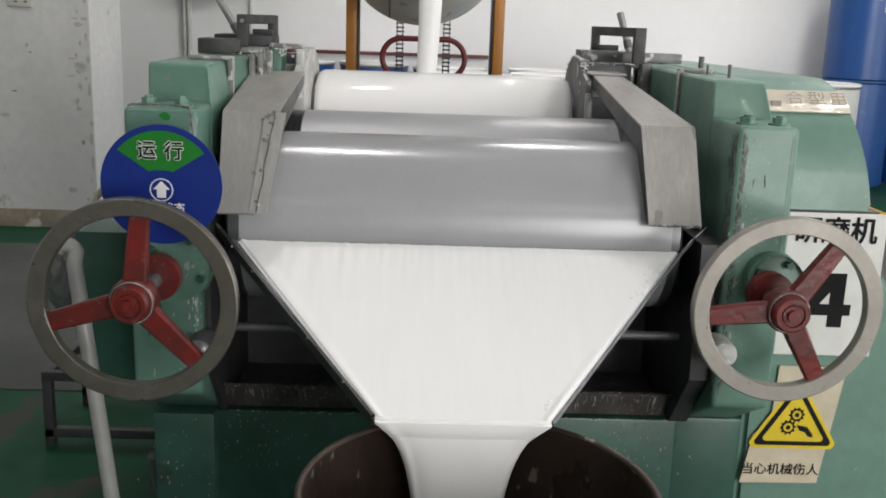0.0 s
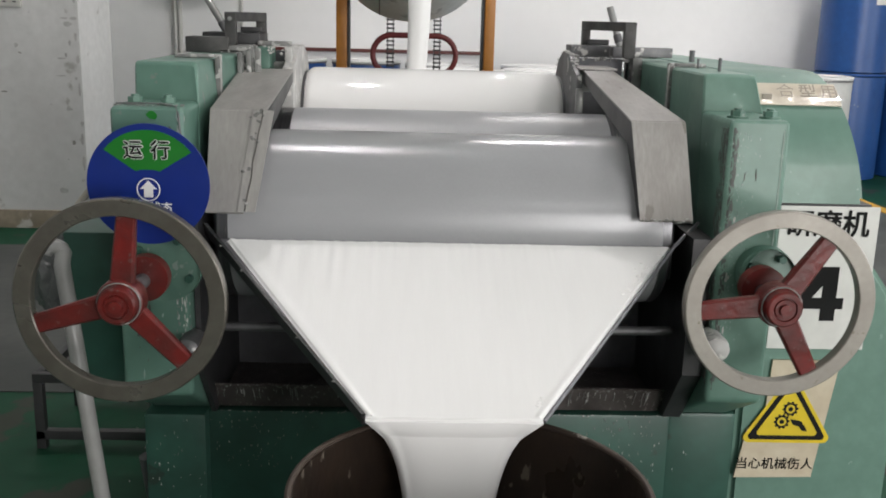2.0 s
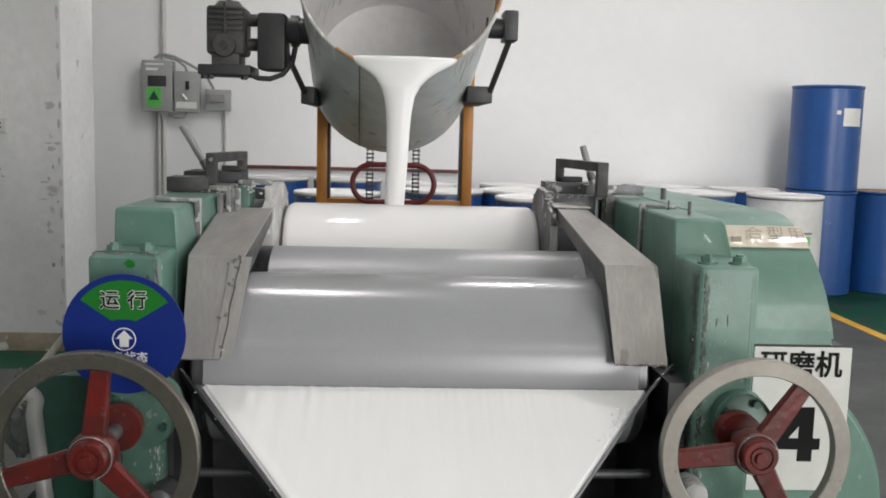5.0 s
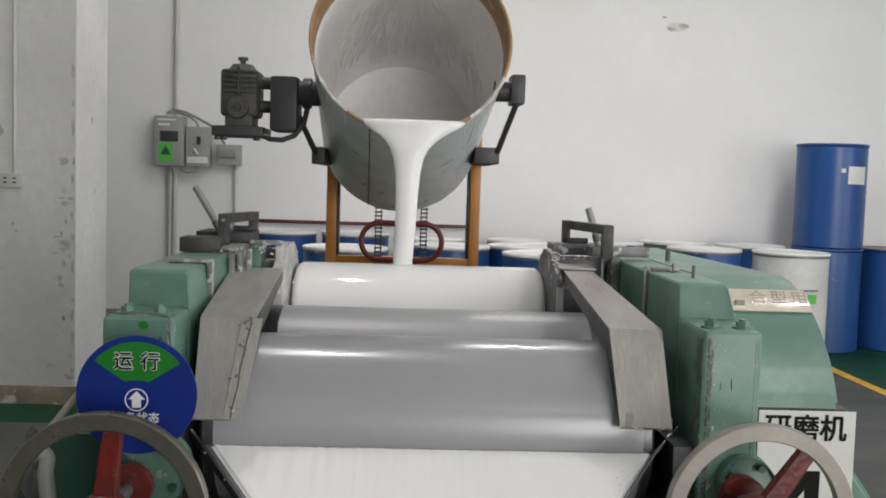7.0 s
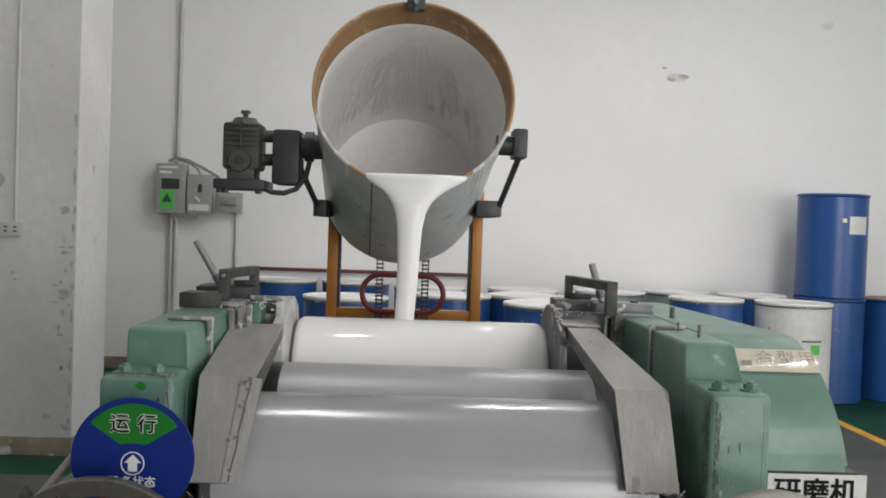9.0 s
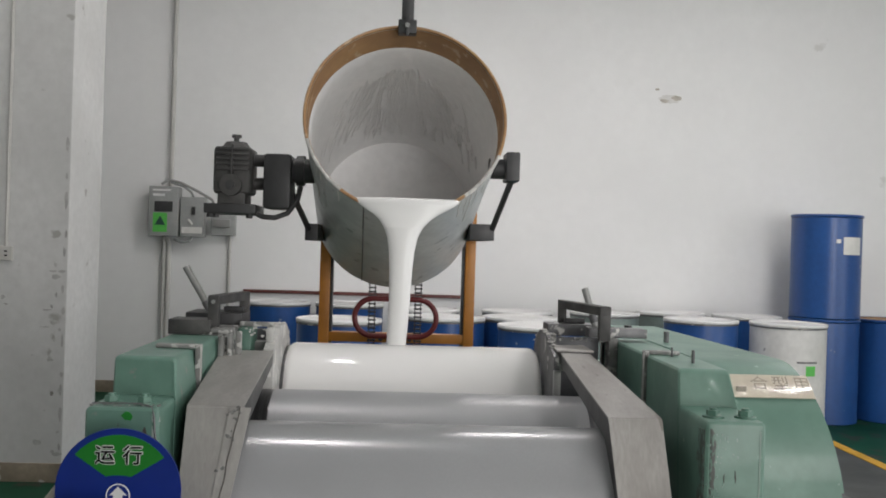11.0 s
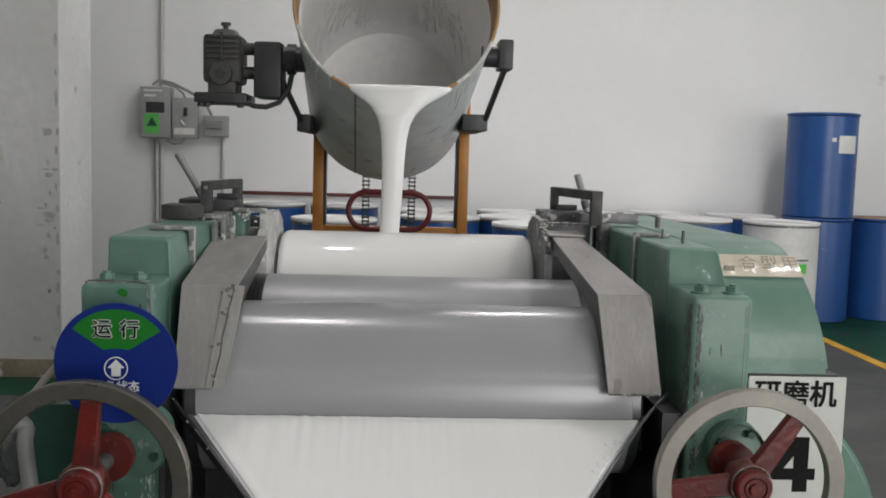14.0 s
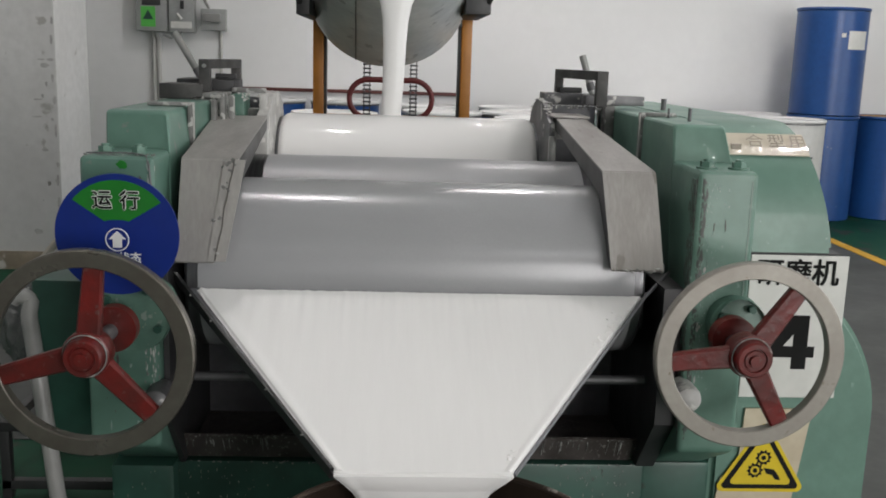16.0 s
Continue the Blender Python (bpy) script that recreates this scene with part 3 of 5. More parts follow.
# side skirts of the guards; the inner ones black for the shade beneath
for g, xa, xb, xc, zb in ((gl, -0.571, -0.573, -0.609, 1.152), (gl, -0.494, -0.454, -0.468, 1.152), (gr, 0.378, 0.364, 0.354, 1.168)):
    bm = B()
    pts = [(xa, 1.934, 0.882), (xb, 2.02, 1.085), (xc, 2.62, zb - 0.006), (xc, 2.62, zb - (0.14 if xa == -0.571 else 0.035)), (xb, 2.06, 0.95 if xa == -0.571 else 1.035), (xa, 2.0 if xa == -0.571 else 1.965, 0.882)]
    a = [bm.verts.new(p) for p in pts]
    b = [bm.verts.new((p[0] + 0.003, p[1], p[2])) for p in pts]
    bm.faces.new(a)
    bm.faces.new(b[::-1])
    for i in range(6):
        bm.faces.new((a[i], a[(i + 1) % 6], b[(i + 1) % 6], b[i]))
    part("guard_side", bm, M_BLACK if g is gr or xa > -0.55 else M_STEEL, g)
# narrow screwed strip on the one guard
bm = B()
for (x, y, z) in ((-0.502, 1.926, 0.884), (-0.464, 1.926, 0.884), (-0.432, 2.013, 1.095), (-0.478, 2.013, 1.095)):
    bm.verts.new((x, y, z))
bm.faces.new(bm.verts)
ex = bmesh.ops.extrude_face_region(bm, geom=bm.faces[:])
bmesh.ops.translate(bm, vec=(0, 0.004, -0.001), verts=[v for v in ex["geom"] if isinstance(v, bmesh.types.BMVert)])
strip = part("guard_strip", bm, M_STEEL, gl, "riveted strip with paste lumps")
for f in (0.12, 0.42, 0.72, 0.95):
    x, y, z = -0.497 + 0.018 * f + 0.008, 1.926 + 0.087 * f, 0.884 + 0.211 * f
    part("screw", cyl(B(), (x, y - 0.003, z), (x, y + 0.003, z), 0.0045, seg=12), M_GUNK, strip)
part("loose_wire", tube(B(), [(-0.486 + 0.030 * f + 0.004 * noise.noise(Vector((f * 5, 2, 0))), 1.9235 + 0.087 * f, 0.886 + 0.211 * f) for f in [i / 24 for i in range(25)]], 0.0013, 6), M_SCUFF, strip, "thin dark wire along the strip")
rng = random.Random(3)


def lumps(bm, spots, r):
    for p in spots:
        vs = bmesh.ops.create_icosphere(bm, subdivisions=2, radius=1.0)["verts"]
        s = Vector((r * rng.uniform(0.6, 1.5), r * rng.uniform(0.4, 0.7), r * rng.uniform(0.5, 1.2)))
        for v in vs:
            k = 1 + 0.25 * noise.noise(v.co * 2.0 + Vector(p) * 40)
            v.co = Vector((v.co.x * s.x * k, v.co.y * s.y * k, v.co.z * s.z * k)) + Vector(p)
    return bm


tagged(part("paste_lumps", lumps(B(), [(-0.462 + rng.uniform(-0.014, 0.012), 1.993 + 0.02 * f, 1.045 + 0.05 * f) for f in (0, 0.5, 0.55, 0.9, 1.0)], 0.0035), M_GUNK, gl, "dried paste lumps"), kind="stuff")
tagged(part("paste_lumps", lumps(B(), [(-0.49 + 0.025 * f + rng.uniform(-0.016, 0.016), 1.9225 + 0.087 * f, 0.884 + 0.211 * f) for f in (0.08, 0.40, 0.69, 0.71, 0.73, 0.93, 0.95, 0.97)], 0.0034), M_GUNK, gl, "dried paste smears"), kind="stuff")
tagged(part("paste_drips", lumps(B(), [(0.385 + 0.105 * i / 16 + rng.uniform(-0.003, 0.003), 1.929, 0.883 + rng.uniform(-0.005, 0.003)) for i in range(17)], 0.0028), M_GUNK, gr, "dried paste drips along the lower edge"), kind="stuff")

# apron: a black scraper plate that narrows to a lip over the barrel
LIP_Y, LIP_Z = 1.50, 0.597
AX0, AX1, LX0, LX1 = -0.534, 0.462, -0.199, 0.118


def sheet(bm, rows, t):
    """A plate through rows of points, of thickness t, measured square to the slope in the y, z plane."""
    n = len(rows)
    tops, bots = [], []
    for i, row in enumerate(rows):
        a, b = rows[max(0, i - 1)][0], rows[min(n - 1, i + 1)][0]
        d = Vector((0, b[1] - a[1], b[2] - a[2])).normalized()
        nrm = Vector((0, -d.z, d.y))
        if nrm.z < 0 or (abs(nrm.z) < 0.2 and nrm.y > 0):
            nrm = -nrm
        tops.append([bm.verts.new(p) for p in row])
        bots.append([bm.verts.new(Vector(p) - nrm * t) for p in row])
    m = len(rows[0])
    for i in range(n - 1):
        for k in range(m - 1):
            bm.faces.new((tops[i][k], tops[i][k + 1], tops[i + 1][k + 1], tops[i + 1][k]))
            bm.faces.new((bots[i][k], bots[i + 1][k], bots[i + 1][k + 1], bots[i][k + 1]))
        for k in (0, m - 1):
            bm.faces.new((tops[i][k], tops[i + 1][k], bots[i + 1][k], bots[i][k]))
    for i in (0, n - 1):
        for k in range(m - 1):
            bm.faces.new((tops[i][k], bots[i][k], bots[i][k + 1], tops[i][k + 1]))
    return bm


sl = (0.813 - LIP_Z) / (1.958 - LIP_Y)
apron = part("apron", sheet(B(), [[(AX0 - 0.045, 1.985, 0.813 + sl * 0.027 - 0.006), (AX1 + 0.014, 1.985, 0.813 + sl * 0.027 - 0.006)], [(LX0 - 0.004, LIP_Y + 0.002, LIP_Z - 0.005), (LX1 + 0.004, LIP_Y + 0.002, LIP_Z - 0.005)]], 0.006), M_DARK, mill, "black steel scraper apron narrowing to a lip")
for sx, xa, xb in ((-1, AX0, LX0),):
    bm = sheet(B(), [[(xa + sx * 0.050 - 0.004, 1.985, 0.845), (xa + sx * 0.050 + 0.004, 1.985, 0.845)], [(xb + sx * 0.007 - 0.004, LIP_Y + 0.004, LIP_Z + 0.004), (xb + sx * 0.007 + 0.004, LIP_Y + 0.004, LIP_Z + 0.004)]], 0.03)
    part("apron_edge", bm, M_BLACK, apron)
    tagged(part("paste_specks", lumps(B(), [(xa + sx * 0.05 + (xb - xa - sx * 0.043) * f, 1.985 - (1.985 - LIP_Y) * f - 0.004, 0.838 - (0.838 - LIP_Z) * f) for f in (0.12, 0.27, 0.63, 0.84)], 0.0028), M_GUNK, apron), kind="stuff")
part("apron_bracket", prism(B(), [(1.935, 0.86), (1.935, 0.52), (2.07, 0.36), (2.4, 0.36), (2.4, 0.86)], 0, -0.602, -0.590), M_BLACK, mill, "black side plate beside the apron")
part("apron_ear", tube(B(), [(0.541, 2.05, 0.853), (AX1 + 0.002, 1.96, 0.816), (LX1 + 0.006, LIP_Y + 0.003, LIP_Z - 0.006)], 0.0042, 8), M_DARK, apron, "black edge bar of the apron")
part("apron_bracket", prism(B(), [(1.935, 0.84), (1.935, 0.52), (2.07, 0.36), (2.4, 0.36), (2.4, 0.84)], 0, 0.500, 0.545), M_BLACK, mill, "black side plate beside the apron")
part("under_plate", box(B(), -0.590, 0.500, 2.385, 2.397, 0.37, 0.80), M_DARK, mill, "dark greasy plate under the rolls")
part("cross_bar", cyl(B(), (-0.615, 2.05, 0.583), (0.525, 2.05, 0.588), 0.011, seg=16), M_IRON, mill)
for x, z, km in ((-0.600, 0.592, M_IRON), (0.545, 0.614, M_CHEEK)):
    bm = lathe(B(), [(0.0, 0.03), (0.018, 0.029), (0.027, 0.022), (0.030, 0.01), (0.030, -0.05), (0.0, -0.05)], Matrix.Translation((x, 1.865, z)) @ pose(0, 0, 0, 90), 32)
    part("bar_knob", bm, km, mill, "dull metal knob")
bm = prism(B(), [(2.06, 0.432), (2.10, 0.362), (2.60, 0.362), (2.60, 0.37), (2.106, 0.37), (2.068, 0.434)], 0, -0.618, 0.528)
part("drip_tray", bm, M_SPLASH, mill, "dark drip tray splashed with paste")
tagged(part("tray_crust", lumps(B(), [(-0.60 + 1.11 * i / 120, 2.062 + rng.uniform(-0.002, 0.004), 0.431 + rng.uniform(-0.004, 0.002)) for i in range(121) if rng.random() < 0.7], 0.0026), M_GUNK, mill, "paste crust along the tray edge"), kind="stuff")
tagged(part("bed_crust", lumps(B(), [(-0.61 + 1.13 * rng.random(), 2.098, 0.350 + rng.uniform(-0.004, 0.002)) for i in range(60)], 0.0024), M_GUNK, mill, "dried paste along the edge of the bed"), kind="stuff")
bm = B()
for i in range(44):
    x, n = rng.uniform(0.10, 0.50) if i % 2 else rng.uniform(-0.60, -0.25), rng.uniform(0.008, 0.045)
    z = 0.428 - rng.random() * 0.012
    tube(bm, [(x + 0.002 * rng.uniform(-1, 1), 2.0585 + 0.55 * (0.432 - z + n * f), z - n * f) for f in (0, 0.5, 1)], rng.uniform(0.0006, 0.0015), 5)
tagged(part("dried_paste", bm, M_GUNK, mill, "pale paste runs down the tray"), kind="stuff")


# handwheels
def handwheel(cx, cy, cz, r, angles, hy, rim):
    w = part("handwheel", lathe(B(), [(r - 0.034, -0.012), (r - 0.032, -0.0145), (r - 0.003, -0.0145), (r, -0.011), (r, 0.008), (r - 0.004, 0.013), (r - 0.03, 0.013), (r - 0.034, 0.009), (r - 0.034, -0.012)], Matrix.Translation((cx, cy, cz)) @ pose(0, 0, 0, -90), seg=96), rim, mill, "handwheel with a bare metal rim and red spokes", smooth=40)
    for a in angles:
        d = Vector((math.cos(radians(a)), 0, math.sin(radians(a))))
        s = Vector((-d.z, 0, d.x))
        bm = B()
        c = Vector((cx, cy, cz))
        ends = []
        for f, hw, ht in ((0.03, 0.0235, 0.012), (0.09, 0.0215, 0.011), (r - 0.030, 0.0185, 0.010)):
            p = c + d * f + Vector((0, 0.016 if f < 0.05 else 0.004, 0)) * 0
            ring = [p + s * hw * u + Vector((0, ht * w, 0)) for u, w in ((1, 0.55), (0.8, 1), (-0.8, 1), (-1, 0.55), (-1, -0.55), (-0.8, -1), (0.8, -1), (1, -0.55))]
            ends.append([bm.verts.new(v) for v in ring])
        for e0, e1 in zip(ends, ends[1:]):
            for i in range(8):
                bm.faces.new((e0[i], e0[(i + 1) % 8], e1[(i + 1) % 8], e1[i]))
        bm.faces.new(ends[0])
        bm.faces.new(ends[-1][::-1])
        part("spoke", bm, M_RED, w)
    bm = lathe(B(), [(0.0, 0.040), (0.020, 0.040), (0.0215, 0.036), (0.0235, 0.036), (0.025, 0.040), (0.033, 0.040), (0.0365, 0.036), (0.0375, 0.022), (0.0395, 0.018), (0.044, 0.016), (0.0455, 0.010), (0.0455, -0.02), (0.040, -0.03), (0.03, -0.035), (0.0, -0.035)], Matrix.Translation((cx, cy, cz)) @ pose(0, 0, 0, 90), seg=40)
    hub = part("hub", bm, M_RED, w)
    part("hub_nut", cyl(B(), (cx, cy - 0.047, cz), (cx, cy - 0.038, cz), 0.012, seg=20), M_RED, hub)
    part("hub_crust", tube(B(), [Vector((cx, cy - 0.0195, cz)) + Vector((0.0405 * math.cos(radians(q)), 0, 0.0405 * math.sin(radians(q)))) for q in range(0, 360, 8)], 0.0016, 6, True), M_GUNK, hub, "pale dust in the groove of the hub")
    part("spindle", cyl(B(), (cx, cy + 0.02, cz), (cx, 1.90, cz), 0.016, seg=20), M_IRON, w)
    part("spindle_collar", cyl(B(), (cx + 0.004, hy, cz + 0.004), (cx + 0.004, hy + 0.03, cz + 0.004), 0.048, seg=32), M_RED, w)


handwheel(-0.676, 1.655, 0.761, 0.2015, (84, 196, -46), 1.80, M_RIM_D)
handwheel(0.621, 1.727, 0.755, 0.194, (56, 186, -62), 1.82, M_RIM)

# closing handles, rods and clutter on top of the housings
def closing_handle(xa, ya, xb, yb, z0, z1, wa, wb):
    """A square-section loop: post, bar and post from (xa, ya) to (xb, yb)."""
    bm = box(B(), xa, xa + wa, ya, ya + 0.03, z0, z1 - 0.024, 0.002)
    box(bm, xb - wb, xb, yb, yb + 0.03, z0, z1 - 0.024, 0.002)
    foot = [(xa, ya), (xa + wa, ya), (xb, yb), (xb, yb + 0.03), (xb - wb, yb + 0.03), (xa, ya + 0.03)] if yb > ya else [(xa, ya), (xb - wb, yb), (xb, yb), (xb, yb + 0.03), (xa + wa, ya + 0.03), (xa, ya + 0.03)]
    prism(bm, foot, 2, z1 - 0.026, z1, 0.0015, 1)
    return part("closing_handle", bm, M_MOTOR, mill, "worn black square-section handle")


closing_handle(-0.652, 2.62, -0.576, 2.86, 1.215, 1.304, 0.030, 0.028)
closing_handle(0.394, 2.92, 0.492, 2.61, 1.205, 1.304, 0.024, 0.032)
for x, y, z in ((-0.637, 2.617, 1.286), (-0.59, 2.857, 1.286)):
    part("handle_bolt", cyl(B(), (x, y - 0.003, z), (x, y + 0.006, z), 0.006, seg=6), M_CHROME, mill)
# slide plates and blocks of the one side
part("slide_plate", box(B(), -0.757, -0.640, 2.60, 2.70, 1.194, 1.236, 0.003), M_MOTOR, mill, "dark steel slide plate")
part("slide_plate", box(B(), -0.740, -0.575, 2.74, 2.90, 1.196, 1.246, 0.003), M_BLACK, mill)
part("slide_block", box(B(), -0.640, -0.576, 2.60, 2.72, 1.13, 1.214, 0.005), M_GUNK, mill, "paste-crusted slide block")
part("slide_block", box(B(), -0.572, -0.535, 2.66, 2.78, 1.10, 1.21, 0.004), M_GREEN_W, mill)
for i in range(3):
    part("crusted_bracket", box(B(), -0.604 + 0.021 * i, -0.590 + 0.021 * i, 2.53 + 0.015 * i, 2.56 + 0.015 * i, 1.08, 1.198 + 0.006 * i, 0.004), M_GUNK, mill)
part("wire_bracket", box(B(), -0.575, -0.478, 2.70, 2.716, 1.212, 1.226, 0.003), M_GUNK, mill, "paste-coated bracket")
part("wire_bracket", box(B(), -0.497, -0.476, 2.695, 2.72, 1.13, 1.211, 0.004), M_CHEEK, mill, "paste-coated bracket")
# and of the other
part("slide_plate", box(B(), 0.350, 0.545, 2.86, 2.96, 1.196, 1.232, 0.003), M_IRON, mill, "grey steel slide plate")
part("slide_plate", box(B(), 0.455, 0.632, 2.74, 2.80, 1.204, 1.232, 0.003), M_IRON, mill)
# next two: dark plates added to fill the shaded gaps behind the guards
part("slide_block", box(B(), 0.372, 0.505, 2.83, 2.858, 0.75, 1.195, 0.004), M_DARK, mill)
part("slide_block", box(B(), -0.575, -0.500, 2.83, 2.858, 0.75, 1.195, 0.004), M_DARK, mill)
part("slide_block", box(B(), 0.352, 0.370, 2.81, 2.86, 1.05, 1.205, 0.003), M_GUNK, mill, "paste-crusted slide block")
part("slide_block", box(B(), 0.516, 0.545, 2.74, 2.79, 1.08, 1.204, 0.004), M_GUNK, mill, "paste-crusted slide block")
part("catch_plate", box(B(), 0.345, 0.452, 2.64, 2.80, 1.168, 1.174, 0.002), M_STEEL, mill, "dirty steel catch plate")
part("tie_bar", box(B(), 0.405, 0.470, 2.88, 2.90, 1.233, 1.250, 0.003), M_BLACK, mill)
part("tie_bar", box(B(), -0.64, -0.58, 2.80, 2.82, 1.247, 1.262, 0.003), M_BLACK, mill)
for (xa, ya, za), (xb, yb, zb) in (((-0.668, 2.80, 1.23), (-0.762, 2.83, 1.376)), ((0.488, 2.80, 1.232), (0.456, 2.83, 1.346))):
    rod = part("rod", cyl(B(), (xa, ya, za), (xb, yb, zb), 0.0105, seg=16), M_CHROME, mill, "bright steel lever rod")
    part("rod_collar", cyl(B(), (xa + 0.1 * (xb - xa), ya + 0.1 * (yb - ya), za + 0.1 * (zb - za)), (xa + 0.3 * (xb - xa), ya + 0.3 * (yb - ya), za + 0.3 * (zb - za)), 0.0125, seg=16), M_IRON, rod)
tagged(part("paste_crust", lumps(B(), [(-0.60 + 0.12 * rng.random(), 2.57 + 0.2 * rng.random(), 1.195 + 0.02 * rng.random()) for i in range(34)], 0.0036), M_CHEEK, mill, "dried paste splashes on the slide blocks"), kind="stuff")
tagged(part("paste_crust", lumps(B(), [(0.36 + 0.15 * rng.random(), 2.72 + 0.12 * rng.random(), 1.190 + 0.012 * rng.random()) for i in range(26)], 0.004), M_GUNK, mill, "dried paste splashes on the slide blocks"), kind="stuff")
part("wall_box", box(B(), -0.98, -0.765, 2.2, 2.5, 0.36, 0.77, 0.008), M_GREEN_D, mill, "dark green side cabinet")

# ---- paste on the apron and over its lip ----
paste = thing("paste_flow", (-0.04, 1.7, 0.55), "white paste sheet flowing down the apron over its lip", "paste")
rows = []
NR, NC = 40, 480
for i in range(NR + 1):
    f = i / NR
    y, z = 1.962 - (1.962 - LIP_Y) * f, 0.815 - (0.815 - LIP_Z) * f
    xa, xb = AX0 + (LX0 - AX0) * f, AX1 + (LX1 - AX1) * f
    row = []
    for k in range(NC + 1):
        u = k / NC
        edge = min(u, 1 - u) * 60
        x = xa + (xb - xa) * u
        ridge = 1.9 * (0.0007 * noise.noise(Vector((x * 60, f * 1.5, 3.1))) + 0.0006 * noise.noise(Vector((x * 95, f * 1.5, 7.7)))) * max(0, 1 - f * (2.4 + 1.5 * noise.noise(Vector((x * 25, 0, 0))))) * (1.3 - 0.8 * u)
        bead = 0.0025 * math.exp(-((edge - 1.2) / 1.3) ** 2) * (0.3 + f)
        row.append((x, y - ridge * 0.4, z + ridge + bead - (0.004 if edge < 0.5 else 0)))
    rows.append(row)
part("sheet", sheet(B(), rows, 0.005), M_PASTE_S, paste, smooth=60)
# the curtain below the lip
rows = []
for i in range(31):
    f = i / 30
    if f < 0.2:
        a = f / 0.2 * math.pi / 2
        a = radians(25.8) + a * 0.70
        y, z = LIP_Y + 0.003 - 0.008 * (math.sin(a) - 0.435), LIP_Z + 0.0013 - 0.008 * (0.9 - math.cos(a))
    else:
        y, z = LIP_Y - 0.0016 - 0.002 * math.sin((f - 0.2) * 3), LIP_Z - 0.0060 - (f - 0.2) / 0.8 * 0.50
    drop = LIP_Z - z
    w = 0.054 * (1 - math.exp(-max(0, drop - 0.01) / 0.055)) + 0.09 * drop
    bulge = 0.004 * math.exp(-((drop - 0.006) / 0.010) ** 2)
    xa, xb = LX0 - bulge + w, LX1 + bulge - w * 1.15
    row = []
    for k in range(41):
        u = k / 40
        e = (2 * u - 1)
        row.append((xa + (xb - xa) * u, y + 0.02 * e ** 4 * (1 - math.exp(-max(0, drop) / 0.04)) - 0.004 * math.exp(-((abs(e) - 0.9) / 0.07) ** 2), z))
    rows.append(row)
part("curtain", sheet(B(), rows, 0.007), M_PASTE, paste, smooth=60)
tagged(part("bubbles", lumps(B(), [(AX1 + (LX1 - AX1) * f - 0.010 - 0.036 * q * q, 1.962 - (1.962 - LIP_Y) * f, 0.8155 - (0.815 - LIP_Z) * f) for f, q in [(rng.uniform(0.06, 0.34), rng.random()) for i in range(44)]] + [(AX1 + (LX1 - AX1) * f - 0.012 - 0.02 * rng.random(), 1.962 - (1.962 - LIP_Y) * f, 0.8155 - (0.815 - LIP_Z) * f) for f in (0.90, 0.92, 0.94, 0.93)], 0.0032), M_COAT, paste, "small wet folds and bubbles"), kind="stuff")

# ---- barrel under the lip ----
barrel = thing("steel_barrel", (-0.02, 1.325, 0.0), "rusty open steel barrel catching paste", "barrel")
bc = Matrix.Translation((-0.02, 1.325, 0.0))
part("shell", lathe(B(), [(0.0, 0.0), (0.296, 0.0), (0.298, 0.16), (0.304, 0.18), (0.298, 0.20), (0.298, 0.36), (0.304, 0.38), (0.298, 0.40), (0.298, 0.545), (0.291, 0.545), (0.291, 0.02), (0.0, 0.02)], bc, 80), M_BARREL, barrel)
part("rim", tube(B(), arc_pts((-0.02, 1.325, 0.548), 0.298, 0, 360, 80, "xy")[:-1], 0.006, 10, True), M_BRIM, barrel)
part("paste_fill", lathe(B(), [(0.0, 0.14), (0.08, 0.125), (0.2, 0.105), (0.29, 0.10), (0.29, 0.022), (0.0, 0.022)], bc, 64), M_PASTE, barrel, "pool of white paste")


# chipped paint, rubbed edges and stains on the machine
def blotch(name, mtl, parent, x, y, z, w, h, seed, n=22):
    """A thin chip with a ragged outline on a face that looks along -y."""
    pts = []
    for i in range(n):
        a = 2 * math.pi * i / n
        k = 1 + 0.55 * noise.noise(Vector((math.cos(a) * 1.6, math.sin(a) * 1.6, seed * 3.7)))
        pts.append((x + w / 2 * k * math.cos(a), z + h / 2 * k * math.sin(a)))
    return part(name, prism(B(), pts, 1, y - 0.0006, y + 0.001), mtl, parent, smooth=0)


hl, hr = [o for o in mill.children if o.name.startswith("bearing_housing")]
chip_rng = random.Random(11)
ragged = [(1.912, z) for z in (0.52, 1.088)]
ragged += [(1.945 + 0.022 * noise.noise(Vector((0.0, z * 22, 4.0))) + 0.012 * noise.noise(Vector((0.0, z * 70, 1.0))), z) for z in [1.088 - 0.568 * k / 40 for k in range(41)]]
part("worn_corner", prism(B(), [(y, z) for y, z in ragged], 0, 0.5445, 0.548), M_WORN, hr, "dark scuffed paint beside the corner", smooth=0)
ragged = [(0.560, z) for z in (0.52, 1.088)]
ragged += [(0.566 + 0.007 * noise.noise(Vector((3.0, z * 30, 4.0))) + 0.005 * noise.noise(Vector((0.0, z * 90, 1.0))), z) for z in [1.088 - 0.568 * k / 40 for k in range(41)]]
part("worn_corner", prism(B(), ragged, 1, 1.8994, 1.902), M_WORN, hr, smooth=0)


